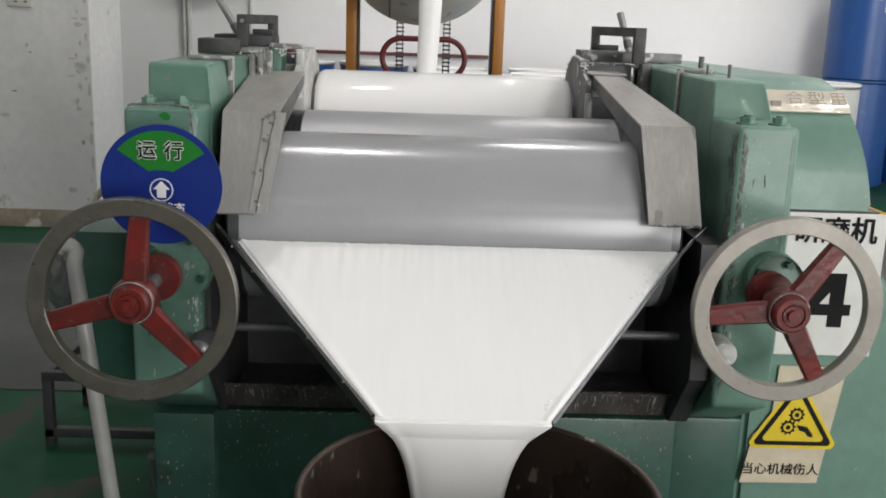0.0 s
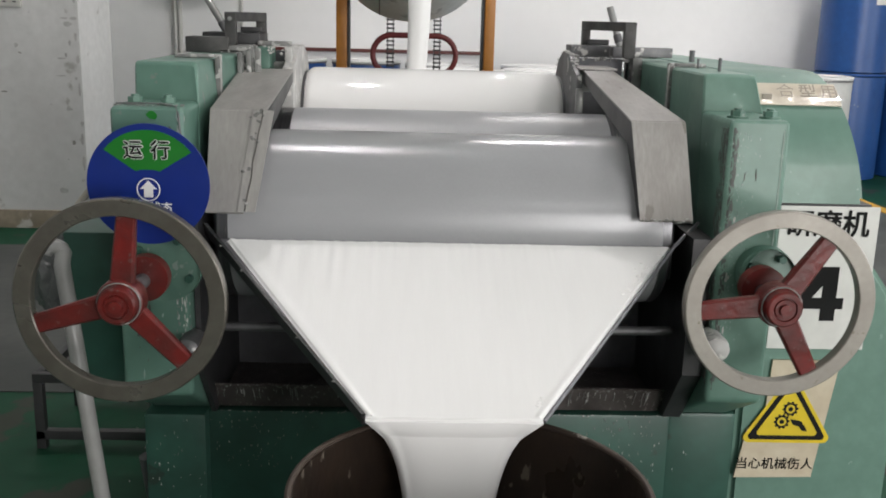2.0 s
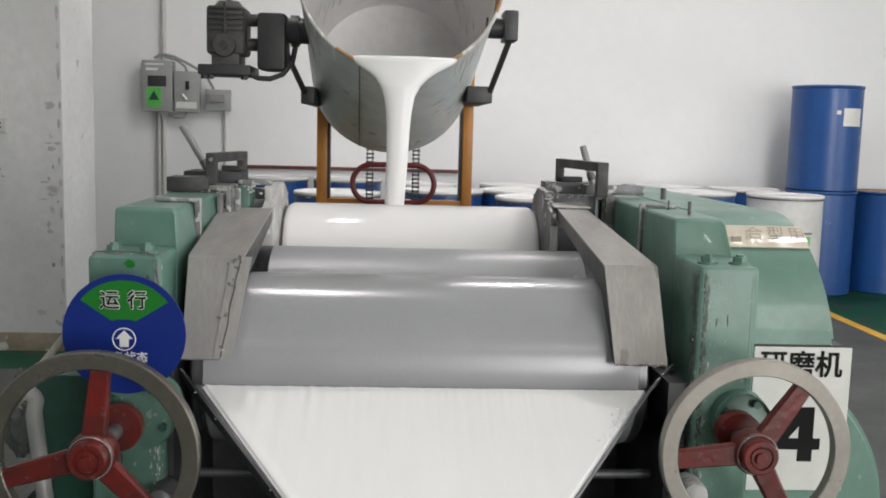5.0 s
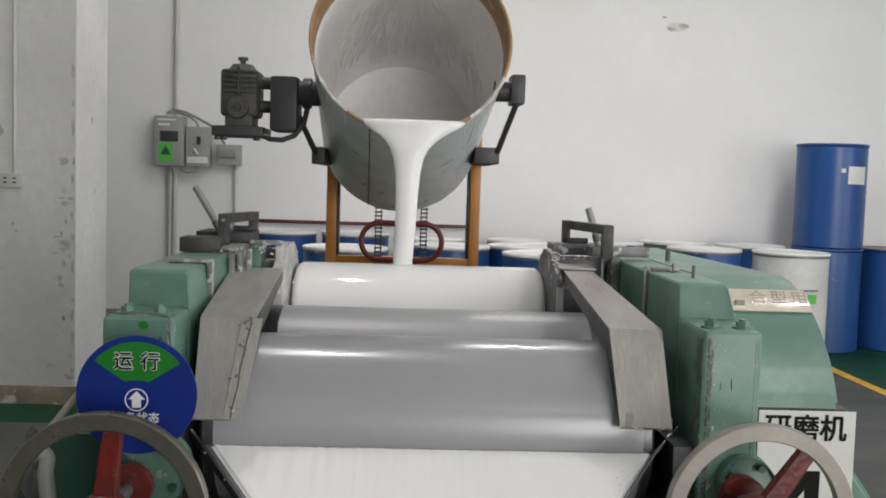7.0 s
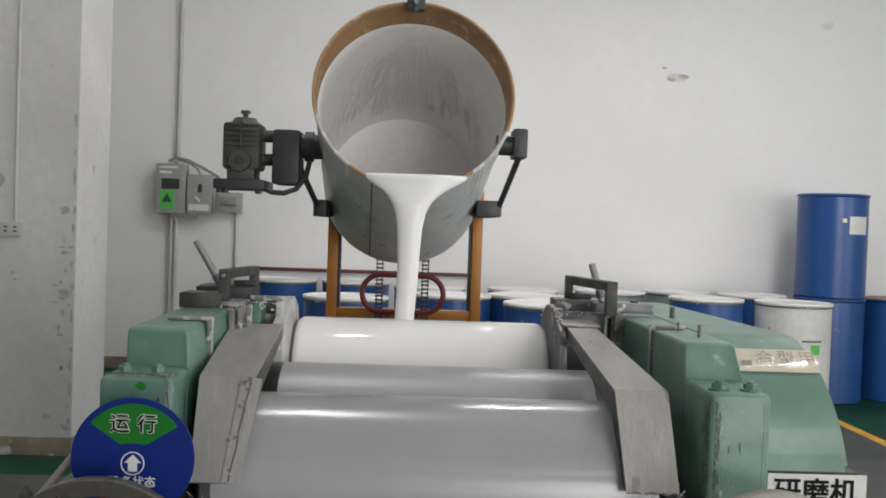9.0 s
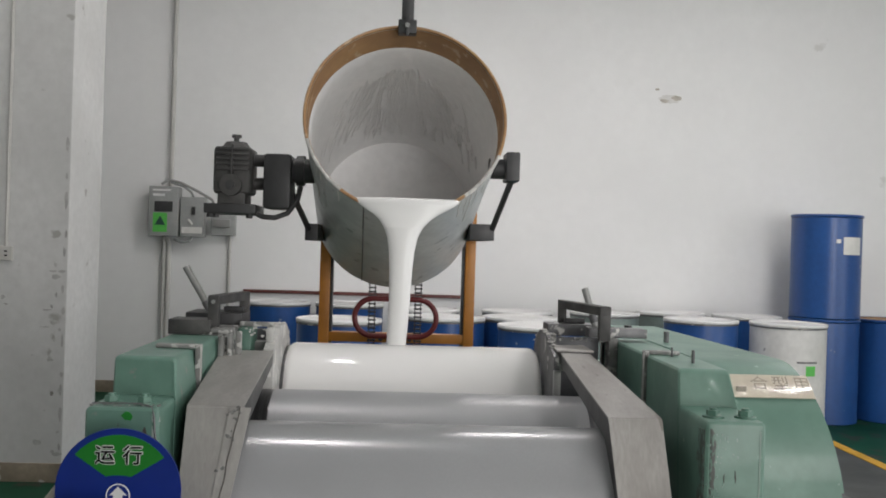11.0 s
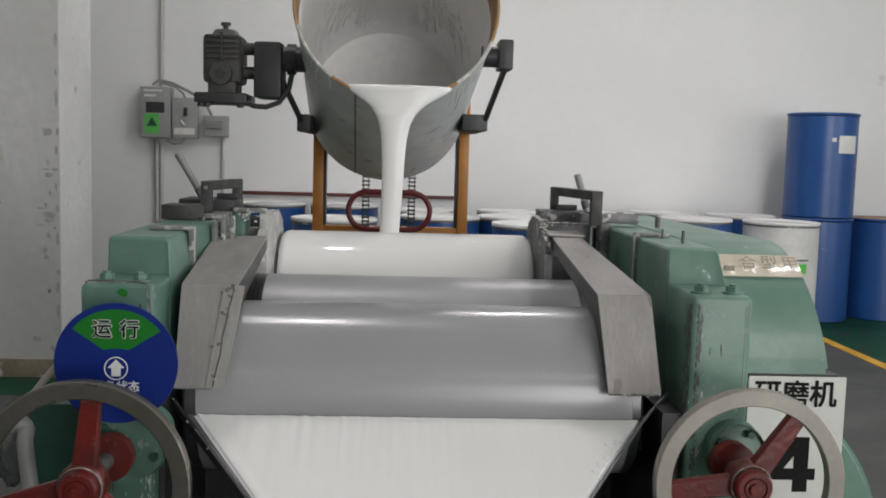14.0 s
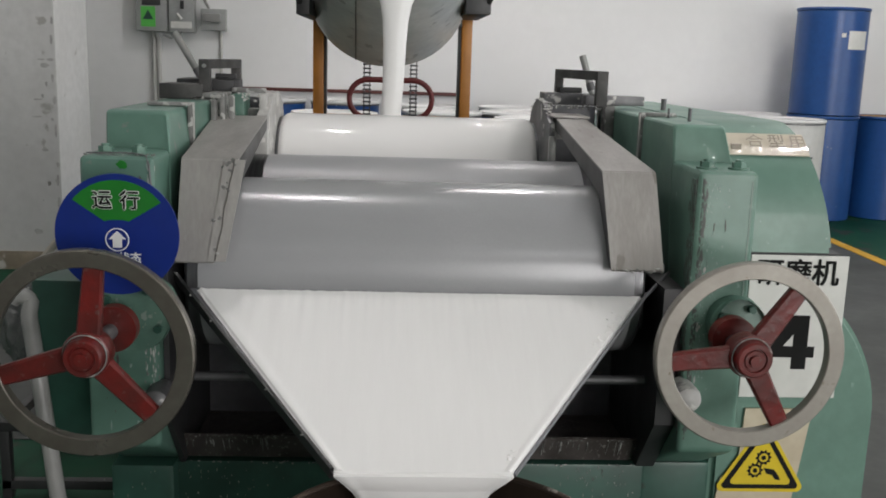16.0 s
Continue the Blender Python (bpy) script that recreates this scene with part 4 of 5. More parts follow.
def chip_field(bm, count, x, sx, y, z0, z1, w, h, seed):
    """Many small ragged chips on a face that looks along -y."""
    r = random.Random(seed)
    for i in range(count):
        cx, cz, n = r.gauss(x, sx), r.uniform(z0, z1), 9
        ww, hh = r.uniform(0.3, 1) * w, r.uniform(0.25, 1) * h
        ring = [(cx + ww / 2 * math.cos(6.283 * k / n) * r.uniform(0.6, 1.3), cz + hh / 2 * math.sin(6.283 * k / n) * r.uniform(0.6, 1.3)) for k in range(n)]
        prism(bm, ring, 1, y - 0.0004, y + 0.001)
    return bm


for hs, cx, a0, wm in ((hr, 0.560, 180, M_WORN), (hl, -0.618, 270, M_WORN_L)):
    arc = [(cx + k * math.cos(radians(a)), 1.914 + k * math.sin(radians(a))) for k, aa in ((0.0143, range(a0, a0 + 91, 10)), (0.0130, range(a0 + 90, a0 - 1, -10))) for a in aa]
    part("worn_corner", prism(B(), arc, 2, 0.50, 1.092), wm, hs, "scuffed paint on the corner")
tagged(part("worn_edge", chip_field(B(), 60, 0.580, 0.02, 1.8998, 0.60, 1.08, 0.003, 0.008, 6), M_PALE, hr, "pale rubbed specks", smooth=0), kind="stuff")
tagged(part("worn_edge", chip_field(B(), 60, -0.625, 0.009, 1.8997, 0.52, 1.09, 0.004, 0.015, 8), M_CHEEK, hl, "pale rubbed specks", smooth=0), kind="stuff")
tagged(part("worn_edge", chip_field(B(), 30, -0.68, 0.04, 1.8996, 0.50, 1.09, 0.003, 0.010, 9), M_SCUFF, hl, "brown paint chips", smooth=0), kind="stuff")
part("rubbed_edge", box(B(), 0.6620, 0.6645, 1.8990, 1.9005, 0.78, 1.088), M_PALE, hr)
for i in range(3):
    blotch("paint_chip", M_SCUFF, hr, chip_rng.uniform(0.57, 0.66), 1.8995, chip_rng.uniform(0.9, 1.07), 0.002, chip_rng.uniform(0.008, 0.022), 60 + i)
for i in range(12):
    blotch("paint_chip", M_SCUFF if i % 3 else M_PALE, hl, -0.617 + chip_rng.uniform(-0.018, 0.004), 1.8995, 1.09 - 0.035 * i, chip_rng.uniform(0.003, 0.008), chip_rng.uniform(0.008, 0.03), 80 + i)
for i in range(8):
    blotch("paint_chip", M_PALE if i % 2 else M_SCUFF, hl, chip_rng.uniform(-0.74, -0.62), 1.8995, chip_rng.uniform(0.5, 0.7), chip_rng.uniform(0.003, 0.007), chip_rng.uniform(0.008, 0.026), 100 + i)
tagged(part("paste_splash", chip_field(B(), 60, -0.622, 0.010, 1.8992, 0.50, 0.90, 0.0035, 0.012, 31), M_GUNK, hl, "dried paste splashes", smooth=0), kind="stuff")
tagged(part("paste_splash", chip_field(B(), 60, -0.50, 0.07, 2.0985, 0.20, 0.345, 0.003, 0.009, 33), M_GUNK, mill, "dried paste splashes on the bed", smooth=0), kind="stuff")
tagged(part("paste_splash", chip_field(B(), 70, 0.42, 0.06, 2.0985, 0.15, 0.345, 0.003, 0.010, 34), M_GUNK, mill, "dried paste splashes on the bed", smooth=0), kind="stuff")
tagged(part("paste_splash", chip_field(B(), 40, -0.70, 0.04, 2.0585, 0.05, 0.34, 0.003, 0.009, 35), M_GUNK, mill, "dried paste splashes on the pedestal", smooth=0), kind="stuff")
tagged(part("paste_splash", chip_field(B(), 90, 0.572, 0.012, 1.8990, 0.55, 1.08, 0.002, 0.007, 36), M_PALE, hr, "pale scratches", smooth=0), kind="stuff")
part("loose_wire", tube(B(), [(-0.750, 1.93, 1.111), (-0.70, 1.925, 1.113), (-0.655, 1.93, 1.112), (-0.622, 1.91, 1.110), (-0.612, 1.893, 1.09), (-0.610, 1.893, 1.06), (-0.606, 1.893, 1.03)], 0.0018, 6), M_IRON, hl, "thin loose wire over the housing")
tagged(part("paste_crust", lumps(B(), [(-0.75 + 0.14 * rng.random(), 1.915 + 0.02 * rng.random(), 1.109) for i in range(22)], 0.0022), M_GUNK, hl, "dried paste along the housing edge"), kind="stuff")
blotch("paint_dab", M_DGREEN, hl, -0.668, 1.8995, 1.090, 0.022, 0.018, 7)
for i in range(26):
    k = chip_rng.random()
    px = -2.085 - (0.02 + chip_rng.random() ** 2 * 0.9)
    blotch("plaster_chip", M_SCUFFP if i % 6 else M_STAIN, pier, px, 5.6598, 0.15 + 1.15 * k ** 1.3, chip_rng.uniform(0.006, 0.06), chip_rng.uniform(0.006, 0.03), 200 + i, 14)
for i in range(12):
    blotch("plaster_chip", M_SCUFFP, pier, -2.093 + chip_rng.uniform(-0.006, 0.004), 5.6598, 0.2 + 0.16 * i + chip_rng.uniform(-0.05, 0.05), chip_rng.uniform(0.01, 0.022), chip_rng.uniform(0.03, 0.11), 260 + i, 14)
for i in range(14):
    blotch("paste_splash", M_CHEEK, hl, chip_rng.uniform(-0.628, -0.612), 1.8993, chip_rng.uniform(0.68, 0.88), chip_rng.uniform(0.002, 0.006), chip_rng.uniform(0.006, 0.03), 300 + i, 14)
for i in range(8):
    blotch("paste_splash", M_CHEEK, hr, chip_rng.uniform(0.562, 0.575), 1.8993, chip_rng.uniform(0.52, 0.9), chip_rng.uniform(0.002, 0.005), chip_rng.uniform(0.005, 0.02), 330 + i, 14)


# ---- signs on the mill ----
def plate(bm, x0, x1, y, z0, z1, r=0.004, t=0.003):
    return box(bm, x0, x1, y - t, y, z0, z1, min(r, t * 0.4), 1)


DC = (-0.655, 1.80, 0.962)
disc = thing("status_sign", (DC[0], DC[1], DC[2] - 0.123), "round blue status sign with a green sector", "sign")
part("disc", cyl(B(), (DC[0], DC[1], DC[2]), (DC[0], DC[1] + 0.004, DC[2]), 0.1225, seg=96), M_DISC, disc)
part("stem", box(B(), DC[0] - 0.012, DC[0] + 0.012, DC[1] + 0.004, 1.90, DC[2] + 0.06, DC[2] + 0.085, 0.002), M_BLACK, disc)
bm = B()
pts = [(DC[0] + 0.110 * math.cos(radians(a)), DC[2] + 0.110 * math.sin(radians(a))) for a in range(37, 144, 4)]
pts += [(DC[0] - 0.024, DC[2] + 0.027), (DC[0] - 0.012, DC[2] + 0.030), (DC[0] + 0.012, DC[2] + 0.030), (DC[0] + 0.024, DC[2] + 0.027)]
pts = [(x, z) for x, z in pts]
part("sector", prism(bm, pts, 1, DC[1] - 0.0012, DC[1] + 0.001), M_DGREEN, disc, "green sector", smooth=0)
for ch, dx in (("运", -0.027), ("行", 0.027)):
    text_part("lettering_outline", ch, pose(DC[0] + dx, DC[1] - 0.0016, DC[2] + 0.068, 90), 0.040, M_WHITEINK, disc, 0.0002, 0.0020)
    text_part("lettering", ch, pose(DC[0] + dx, DC[1] - 0.0030, DC[2] + 0.068, 90), 0.040, M_INK, disc, 0.0002, 0.0007)
part("arrow_ring", tube(B(), arc_pts((DC[0], DC[1] - 0.001, DC[2] - 0.010), 0.0225, 0, 360, 48)[:-1], 0.0013, 8, True), M_WHITEINK, disc)
az = DC[2] - 0.010
part("arrow", prism(B(), [(DC[0], az + 0.018), (DC[0] - 0.017, az + 0.001), (DC[0] - 0.009, az + 0.001), (DC[0] - 0.009, az - 0.016), (DC[0] + 0.009, az - 0.016), (DC[0] + 0.009, az + 0.001), (DC[0] + 0.017, az + 0.001)], 1, DC[1] - 0.0015, DC[1]), M_WHITEINK, disc, smooth=0)
text_part("lettering", "设备状态", pose(DC[0], DC[1] - 0.0014, DC[2] - 0.048, 90), 0.0235, M_WHITEINK, disc, 0.0002, 0.0004)
for i in range(4):
    part("lettering_bar", box(B(), DC[0] - 0.012 + 0.015 * i, DC[0] - 0.001 + 0.015 * i, DC[1] - 0.0012, DC[1], DC[2] - 0.073, DC[2] - 0.064), M_WHITEINK, disc)

board = thing("number_sign", (0.89, 2.12, 0.527), "white board sign with black lettering and number", "sign")
SX0, SX1, SZ0, SZ1, SY = 0.752, 0.992, 0.532, 0.890, 2.10
part("board", plate(B(), SX0, SX1, SY, SZ0, SZ1), M_BOARD, board)
text_part("lettering", "研磨机", pose(0.868, SY - 0.0045, 0.844, 90), 0.068, M_INK, board, 0.0002, 0.0014)
FX, FZ = 0.818, 0.606
bm = B()
for pts, dy in (([(0.056, 0.0), (0.092, 0.0), (0.092, 0.136), (0.056, 0.136)], 0.0), ([(-0.008, 0.030), (0.110, 0.030), (0.110, 0.058), (-0.008, 0.058)], 0.0002), ([(-0.008, 0.044), (-0.008, 0.062), (0.050, 0.136), (0.092, 0.136), (0.020, 0.044)], 0.0004)):
    prism(bm, [(FX + x, FZ + z) for x, z in pts], 1, SY - 0.0045 - dy, SY - 0.003)
part("lettering", bm, M_INK, board, smooth=0)

warn = thing("warning_sign", (0.82, 2.12, 0.18), "stained paper warning sign with a yellow triangle", "sign")
WY = 2.1045
part("paper", prism(B(), [(0.706, 0.183), (0.905, 0.186), (0.945, 0.500), (0.775, 0.500), (0.768, 0.345), (0.728, 0.315)], 1, WY - 0.0015, WY + 0.004), M_CREAM, warn, "stained cream paper", smooth=0)


def tri(s, cz, y0, y1, rad):
    cx = 0.829
    out = []
    for a in (90, 210, 330):
        px, pz = cx + s * math.cos(radians(a)), cz + s * 0.93 * math.sin(radians(a))
        for d in (-50, -20, 20, 50):
            out.append((px + rad * math.cos(radians(a + d)), pz + rad * math.sin(radians(a + d))))
    return prism(B(), out, 1, y0, y1)


part("triangle", tri(0.110, 0.345, WY - 0.0022, WY, 0.014), M_SIGNY, warn, "yellow triangle", smooth=0)
part("triangle_border", tri(0.102, 0.345, WY - 0.0030, WY, 0.009), M_INK, warn, smooth=0)
part("triangle_field", tri(0.079, 0.345, WY - 0.0038, WY, 0.008), M_SIGNY, warn, smooth=0)
for gx, gz in ((0.832, 0.372), (0.813, 0.338)):
    bm = B()
    pts = []
    for i in range(40):
        r = 0.0205 if i % 4 < 2 else 0.0165
        a = 2 * math.pi * i / 40
        pts.append((gx + r * math.cos(a), gz + r * math.sin(a)))
    gear = part("gear_mark", prism(bm, pts, 1, WY - 0.0044, WY - 0.003), M_INK, warn, smooth=0)
    part("gear_gap", cyl(B(), (gx, WY - 0.005, gz), (gx, WY - 0.004, gz), 0.0115, seg=24), M_SIGNY, gear)
    part("gear_core", cyl(B(), (gx, WY - 0.0056, gz), (gx, WY - 0.005, gz), 0.006, seg=20), M_INK, gear)
part("caught_mark", prism(B(), [(0.834, 0.345), (0.862, 0.340), (0.876, 0.322), (0.880, 0.312), (0.866, 0.314), (0.858, 0.325), (0.842, 0.330)], 1, WY - 0.0044, WY - 0.003), M_INK, warn, smooth=0)
text_part("lettering", "当心机械伤人", pose(0.806, WY - 0.0024, 0.221, 90), 0.0335, M_INK, warn, 0.0003, 0.0002)

# taped label on the curved cover
cl = thing("cover_label", (0.80, 2.16, 1.13), "taped cream label with faded lettering", "label")
bm = B()
lp = [(2.181, 1.117), (2.191, 1.127), (2.204, 1.138), (2.220, 1.150), (2.243, 1.164)]
grid = [[bm.verts.new((0.70 + 0.203 * k / 16, y - 0.004 + 0.0016 * noise.noise(Vector((k * 1.3, i * 1.7, 0))), z + 0.004)) for k in range(17)] for i, (y, z) in enumerate(lp)]
for i in range(4):
    for k in range(16):
        bm.faces.new((grid[i][k], grid[i][k + 1], grid[i + 1][k + 1], grid[i + 1][k]))
ex = bmesh.ops.extrude_face_region(bm, geom=bm.faces[:])
bmesh.ops.translate(bm, vec=(0, 0.002, -0.002), verts=[v for v in ex["geom"] if isinstance(v, bmesh.types.BMVert)])
part("paper", bm, M_FILM, cl)
for ch, chx in (("合", 0.770), ("型", 0.824), ("用", 0.876)):
    text_part("lettering", ch, pose(chx, 2.1960, 1.1515, 42), 0.046, M_FADED, cl, 0.0003, 0.0)
part("lettering_bar", box(B(), 0.712, 0.735, 2.187, 2.193, 1.132, 1.145), M_FADED, cl)

# ---- pipe, hose, stand and bag beside the mill ----
single("drain_pipe", tube(B(), arc_pts((-0.905, 1.94, 0.775), 0.022, 150, 20, 6) + [(-0.882, 1.92, 0.76), (-0.84, 1.90, 0.42), (-0.79, 1.88, 0.0)], 0.0175, 16), M_PVC, "white plastic drain pipe leaning beside the mill", "pipe")
single("hose", tube(B(), [(-0.77, 2.05, 0.945), (-0.80, 2.05, 0.94), (-0.86, 2.06, 0.90), (-0.90, 2.02, 0.84), (-0.925, 1.96, 0.80)], 0.0085, 10), M_CABLE, "beige flexible hose hanging beside the mill", "hose")
stand = thing("metal_stand", (-1.0, 2.75, 0.0), "low black angle-iron stand on the floor", "stand")
for x in (-1.235, -0.83):
    for y in (2.62, 2.95):
        part("leg", box(B(), x - 0.014, x + 0.014, y - 0.014, y + 0.014, 0, 0.212, 0.002), M_BLACK, stand)
for y in (2.62, 2.95):
    for z in (0.03, 0.212):
        part("rail", box(B(), -1.249, -0.816, y - 0.014, y + 0.014, z, z + 0.028, 0.002), M_BLACK, stand)
for x in (-1.235, -0.83):
    part("rail", box(B(), x - 0.014, x + 0.014, 2.634, 2.936, 0.212, 0.240, 0.002), M_BLACK, stand)
rack = thing("angle_rack", (-1.0, 3.0, 0.0), "leaning grey angle-iron rack", "rack")
for i in range(3):
    part("bar", cyl(B(), (-1.08 + 0.09 * i, 2.98, 0.25), (-0.88 + 0.09 * i, 3.04, 0.56), 0.012, seg=8), M_IRON, rack)
part("post", box(B(), -1.0, -0.975, 3.0, 3.03, 0.0, 0.60, 0.002), M_BLACK, rack)
bm = B()
bmesh.ops.create_icosphere(bm, subdivisions=4, radius=1.0)
for v in bm.verts:
    k = 1 + 0.35 * noise.noise(v.co * 2.2) + 0.12 * noise.noise(v.co * 6)
    v.co = Vector((-1.02 + v.co.x * 0.06 * k, 2.24 + v.co.y * 0.05 * k, 0.66 + v.co.z * 0.10 * k))
single("plastic_bag", bm, M_BAG, "crumpled clear plastic bag hanging on the mill", "bag")
single("scrap_pipe", cyl(B(), (-0.78, 2.2, 0.0), (-0.79, 2.15, 0.2), 0.017, seg=16), M_IRON, "short grey pipe end standing on the floor", "pipe")

# ---- tilting bucket on its stacker ----
bucket = thing("tilting_bucket", (-0.128, 3.4, 1.42), "galvanised drum tilted forward, pouring white paste", "bucket")
MOUTH, FOOT, BR = Vector((-0.112, 2.95, 1.869)), Vector((-0.146, 3.87, 1.592)), 0.320
ax = (MOUTH - FOOT)
BL = ax.length
q = ax.to_track_quat("Z", "Y").to_matrix().to_4x4()
BM4 = Matrix.Translation(FOOT) @ q
part("shell", lathe(B(), [(0.0, 0.0), (BR - 0.012, 0.0), (BR - 0.002, 0.012), (BR - 0.002, 0.5), (BR, BL), (BR - 0.004, BL), (BR - 0.006, 0.01), (0, 0.01)], BM4, 96), M_GALV, bucket, "dull galvanised steel shell")
part("rim", tube(B(), [BM4 @ Vector((BR * math.cos(a), BR * math.sin(a), BL)) for a in [2 * math.pi * i / 96 for i in range(96)]], 0.0055, 8, True), M_RUST, bucket, "rusty rolled rim")
part("inner_band", lathe(B(), [(BR - 0.0062, BL - 0.002), (BR - 0.0068, BL - 0.13)], BM4, 96), M_RUST, bucket, "rust-brown band inside the rim")
bm = B()
prof = [(BR - 0.0072, BL - 0.125), (BR - 0.012, BL - 0.14)] + [(BR - 0.013 - 0.004 * noise.noise(Vector((0, 0, k * 0.7))), BL - 0.14 - (BL - 0.16) * k / 14) for k in range(1, 15)] + [(BR * 0.5, 0.016), (0.0, 0.016)]
lathe(bm, prof, BM4, 96)
part("paste_film", bm, M_PASTE_IN, bucket, "paste film on the inner wall")
# thin drain ridges on the upper inner wall
bm = B()
for k in range(760):
    d = rng.gauss(0, 0.55)
    f0 = rng.uniform(0.02, 0.80) if abs(d) < 0.5 else rng.uniform(0.10, 0.65)
    f1 = min(0.97, f0 + rng.uniform(0.05, 0.15))
    pts = []
    for i in range(6):
        f = f0 + (f1 - f0) * i / 5
        aa = radians(90 + 58 * d * (0.35 + 0.85 * f)) + 0.02 * noise.noise(Vector((d * 9, f * 9, 0)))
        pts.append(BM4 @ Vector(((BR - 0.0162) * math.cos(aa), (BR - 0.0162) * math.sin(aa), BL - 0.24 - (BL - 0.28) * f)))
    tube(bm, pts, rng.uniform(0.0009, 0.0017), 5)
tagged(part("drain_texture", bm, M_PASTE, bucket, "thin ridges of draining paste"), kind="stuff")
# the pool held inside
bm = lathe(B(), [(0.0, 0.02), (BR - 0.016, 0.02), (BR - 0.016, BL - 0.004), (0.0, BL - 0.004)], BM4, 96)
bmesh.ops.remove_doubles(bm, verts=bm.verts, dist=1e-5)
bmesh.ops.bisect_plane(bm, geom=bm.verts[:] + bm.edges[:] + bm.faces[:], plane_co=(0, 0, 1.606), plane_no=(0, 0, 1), clear_outer=True)
bmesh.ops.holes_fill(bm, edges=[e for e in bm.edges if e.is_boundary])
part("paste_pool", bm, M_PASTE, bucket, "white paste level with the lip")
tp = BM4 @ Vector((0, BR, BL))
up = BM4.to_3x3() @ Vector((0, 1, 0))
bm = box(B(), tp.x - 0.030, tp.x + 0.030, tp.y - 0.03, tp.y + 0.02, tp.z - 0.025, tp.z + 0.02, 0.004)
box(bm, tp.x - 0.006, tp.x + 0.006, tp.y - 0.04, tp.y - 0.03, tp.z - 0.035, tp.z + 0.03, 0.002)
part("rim_clamp", bm, M_BLACK, bucket, "black clamp on the rim")
part("clamp_lever", box(B(), tp.x - 0.020, tp.x + 0.020, tp.y - 0.012, tp.y + 0.016, tp.z + 0.0205, tp.z + 0.30, 0.004), M_BLACK, bucket, "black clamp lever rising from the rim")
part("clamp_screw", cyl(B(), (tp.x, tp.y - 0.046, tp.z - 0.002), (tp.x, tp.y - 0.030, tp.z - 0.002), 0.008, seg=10), M_CHROME, bucket)
for a0, a1 in ((196, 232), (306, 338)):
    part("rim_paste", tube(B(), [BM4 @ Vector(((BR + 0.001) * math.cos(radians(a)), (BR + 0.001) * math.sin(radians(a)), BL + 0.002)) for a in range(a0, a1 + 1, 2)], 0.0058, 10), M_CHEEK, bucket, "dried paste along the rim")
bm = B()
for k in range(22):
    a = radians(rng.choice((rng.uniform(304, 340), rng.uniform(312, 330), rng.uniform(205, 236))))
    n = rng.uniform(0.05, 0.34)
    pts = [BM4 @ Vector(((BR - 0.0005) * math.cos(a + 0.02 * noise.noise(Vector((k, f * 3, 0)))), (BR - 0.0005) * math.sin(a + 0.02 * noise.noise(Vector((k, f * 3, 0)))), BL - n * f)) for f in [i / 7 for i in range(8)]]
    tube(bm, pts, rng.uniform(0.0012, 0.0034), 6)
tagged(part("dried_paste", bm, M_PASTE, bucket, "dried paste runs down the shell"), kind="stuff")
part("seam", tube(B(), [BM4 @ Vector(((BR + 0.0005) * math.cos(radians(247)), (BR + 0.0005) * math.sin(radians(247)), BL * f)) for f in (0.02, 0.5, 0.97)], 0.0022, 6), M_IRON, bucket, "welded seam of the shell")
# trunnions, gearbox and motor
part("trunnion", cyl(B(), (0.18, 3.2, 1.735), (0.275, 3.2, 1.735), 0.035, seg=28), M_BLACK, bucket)
part("trunnion_block", box(B(), 0.235, 0.282, 3.14, 3.26, 1.69, 1.79, 0.006), M_BLACK, bucket)
part("trunnion", cyl(B(), (-0.50, 3.2, 1.705), (-0.42, 3.2, 1.705), 0.042, seg=28), M_BLACK, bucket)
part("trunnion_flange", cyl(B(), (-0.478, 3.2, 1.705), (-0.45, 3.2, 1.705), 0.052, seg=28), M_BLACK, bucket)
gb = part("gearbox", box(B(), -0.582, -0.49, 3.12, 3.28, 1.57, 1.755, 0.012), M_BLACK, bucket, "black gearbox")
bm = box(B(), -0.750, -0.622, 3.13, 3.27, 1.615, 1.775, 0.018, 3)
box(bm, -0.735, -0.640, 3.135, 3.265, 1.57, 1.64, 0.012)
cyl(bm, (-0.686, 3.2, 1.775), (-0.686, 3.2, 1.795), 0.05, 0.035, seg=28)
cyl(bm, (-0.686, 3.2, 1.79), (-0.686, 3.2, 1.818), 0.009, seg=14)
cyl(bm, (-0.686, 3.2, 1.81), (-0.686, 3.2, 1.82), 0.017, seg=8)
cyl(bm, (-0.686, 3.10, 1.645), (-0.686, 3.14, 1.645), 0.036, seg=28)
mo = part("motor", bm, M_MOTOR, bucket, "dirty cast worm-drive motor")
for i in range(5):
    part("fin", box(B(), -0.742 + 0.004, -0.630, 3.116, 3.132, 1.695 + 0.017 * i, 1.703 + 0.017 * i, 0.001), M_MOTOR, mo)
part("motor_web", box(B(), -0.690, -0.682, 3.112, 3.132, 1.68, 1.78, 0.001), M_MOTOR, mo)
part("motor_eye", cyl(B(), (-0.686, 3.092, 1.645), (-0.686, 3.104, 1.645), 0.015, seg=20), M_BLACK, mo)
part("motor_base", box(B(), -0.772, -0.60, 3.10, 3.30, 1.548, 1.582, 0.006), M_BLACK, mo)
for z in (1.735, 1.655):
    part("coupling", cyl(B(), (-0.63, 3.2, z), (-0.575, 3.2, z), 0.021, seg=20), M_MOTOR, mo)
for x in (-0.755, -0.735, -0.625):
    part("bolt", cyl(B(), (x, 3.13, 1.535), (x, 3.13, 1.552), 0.012, seg=6), M_BLACK, mo)
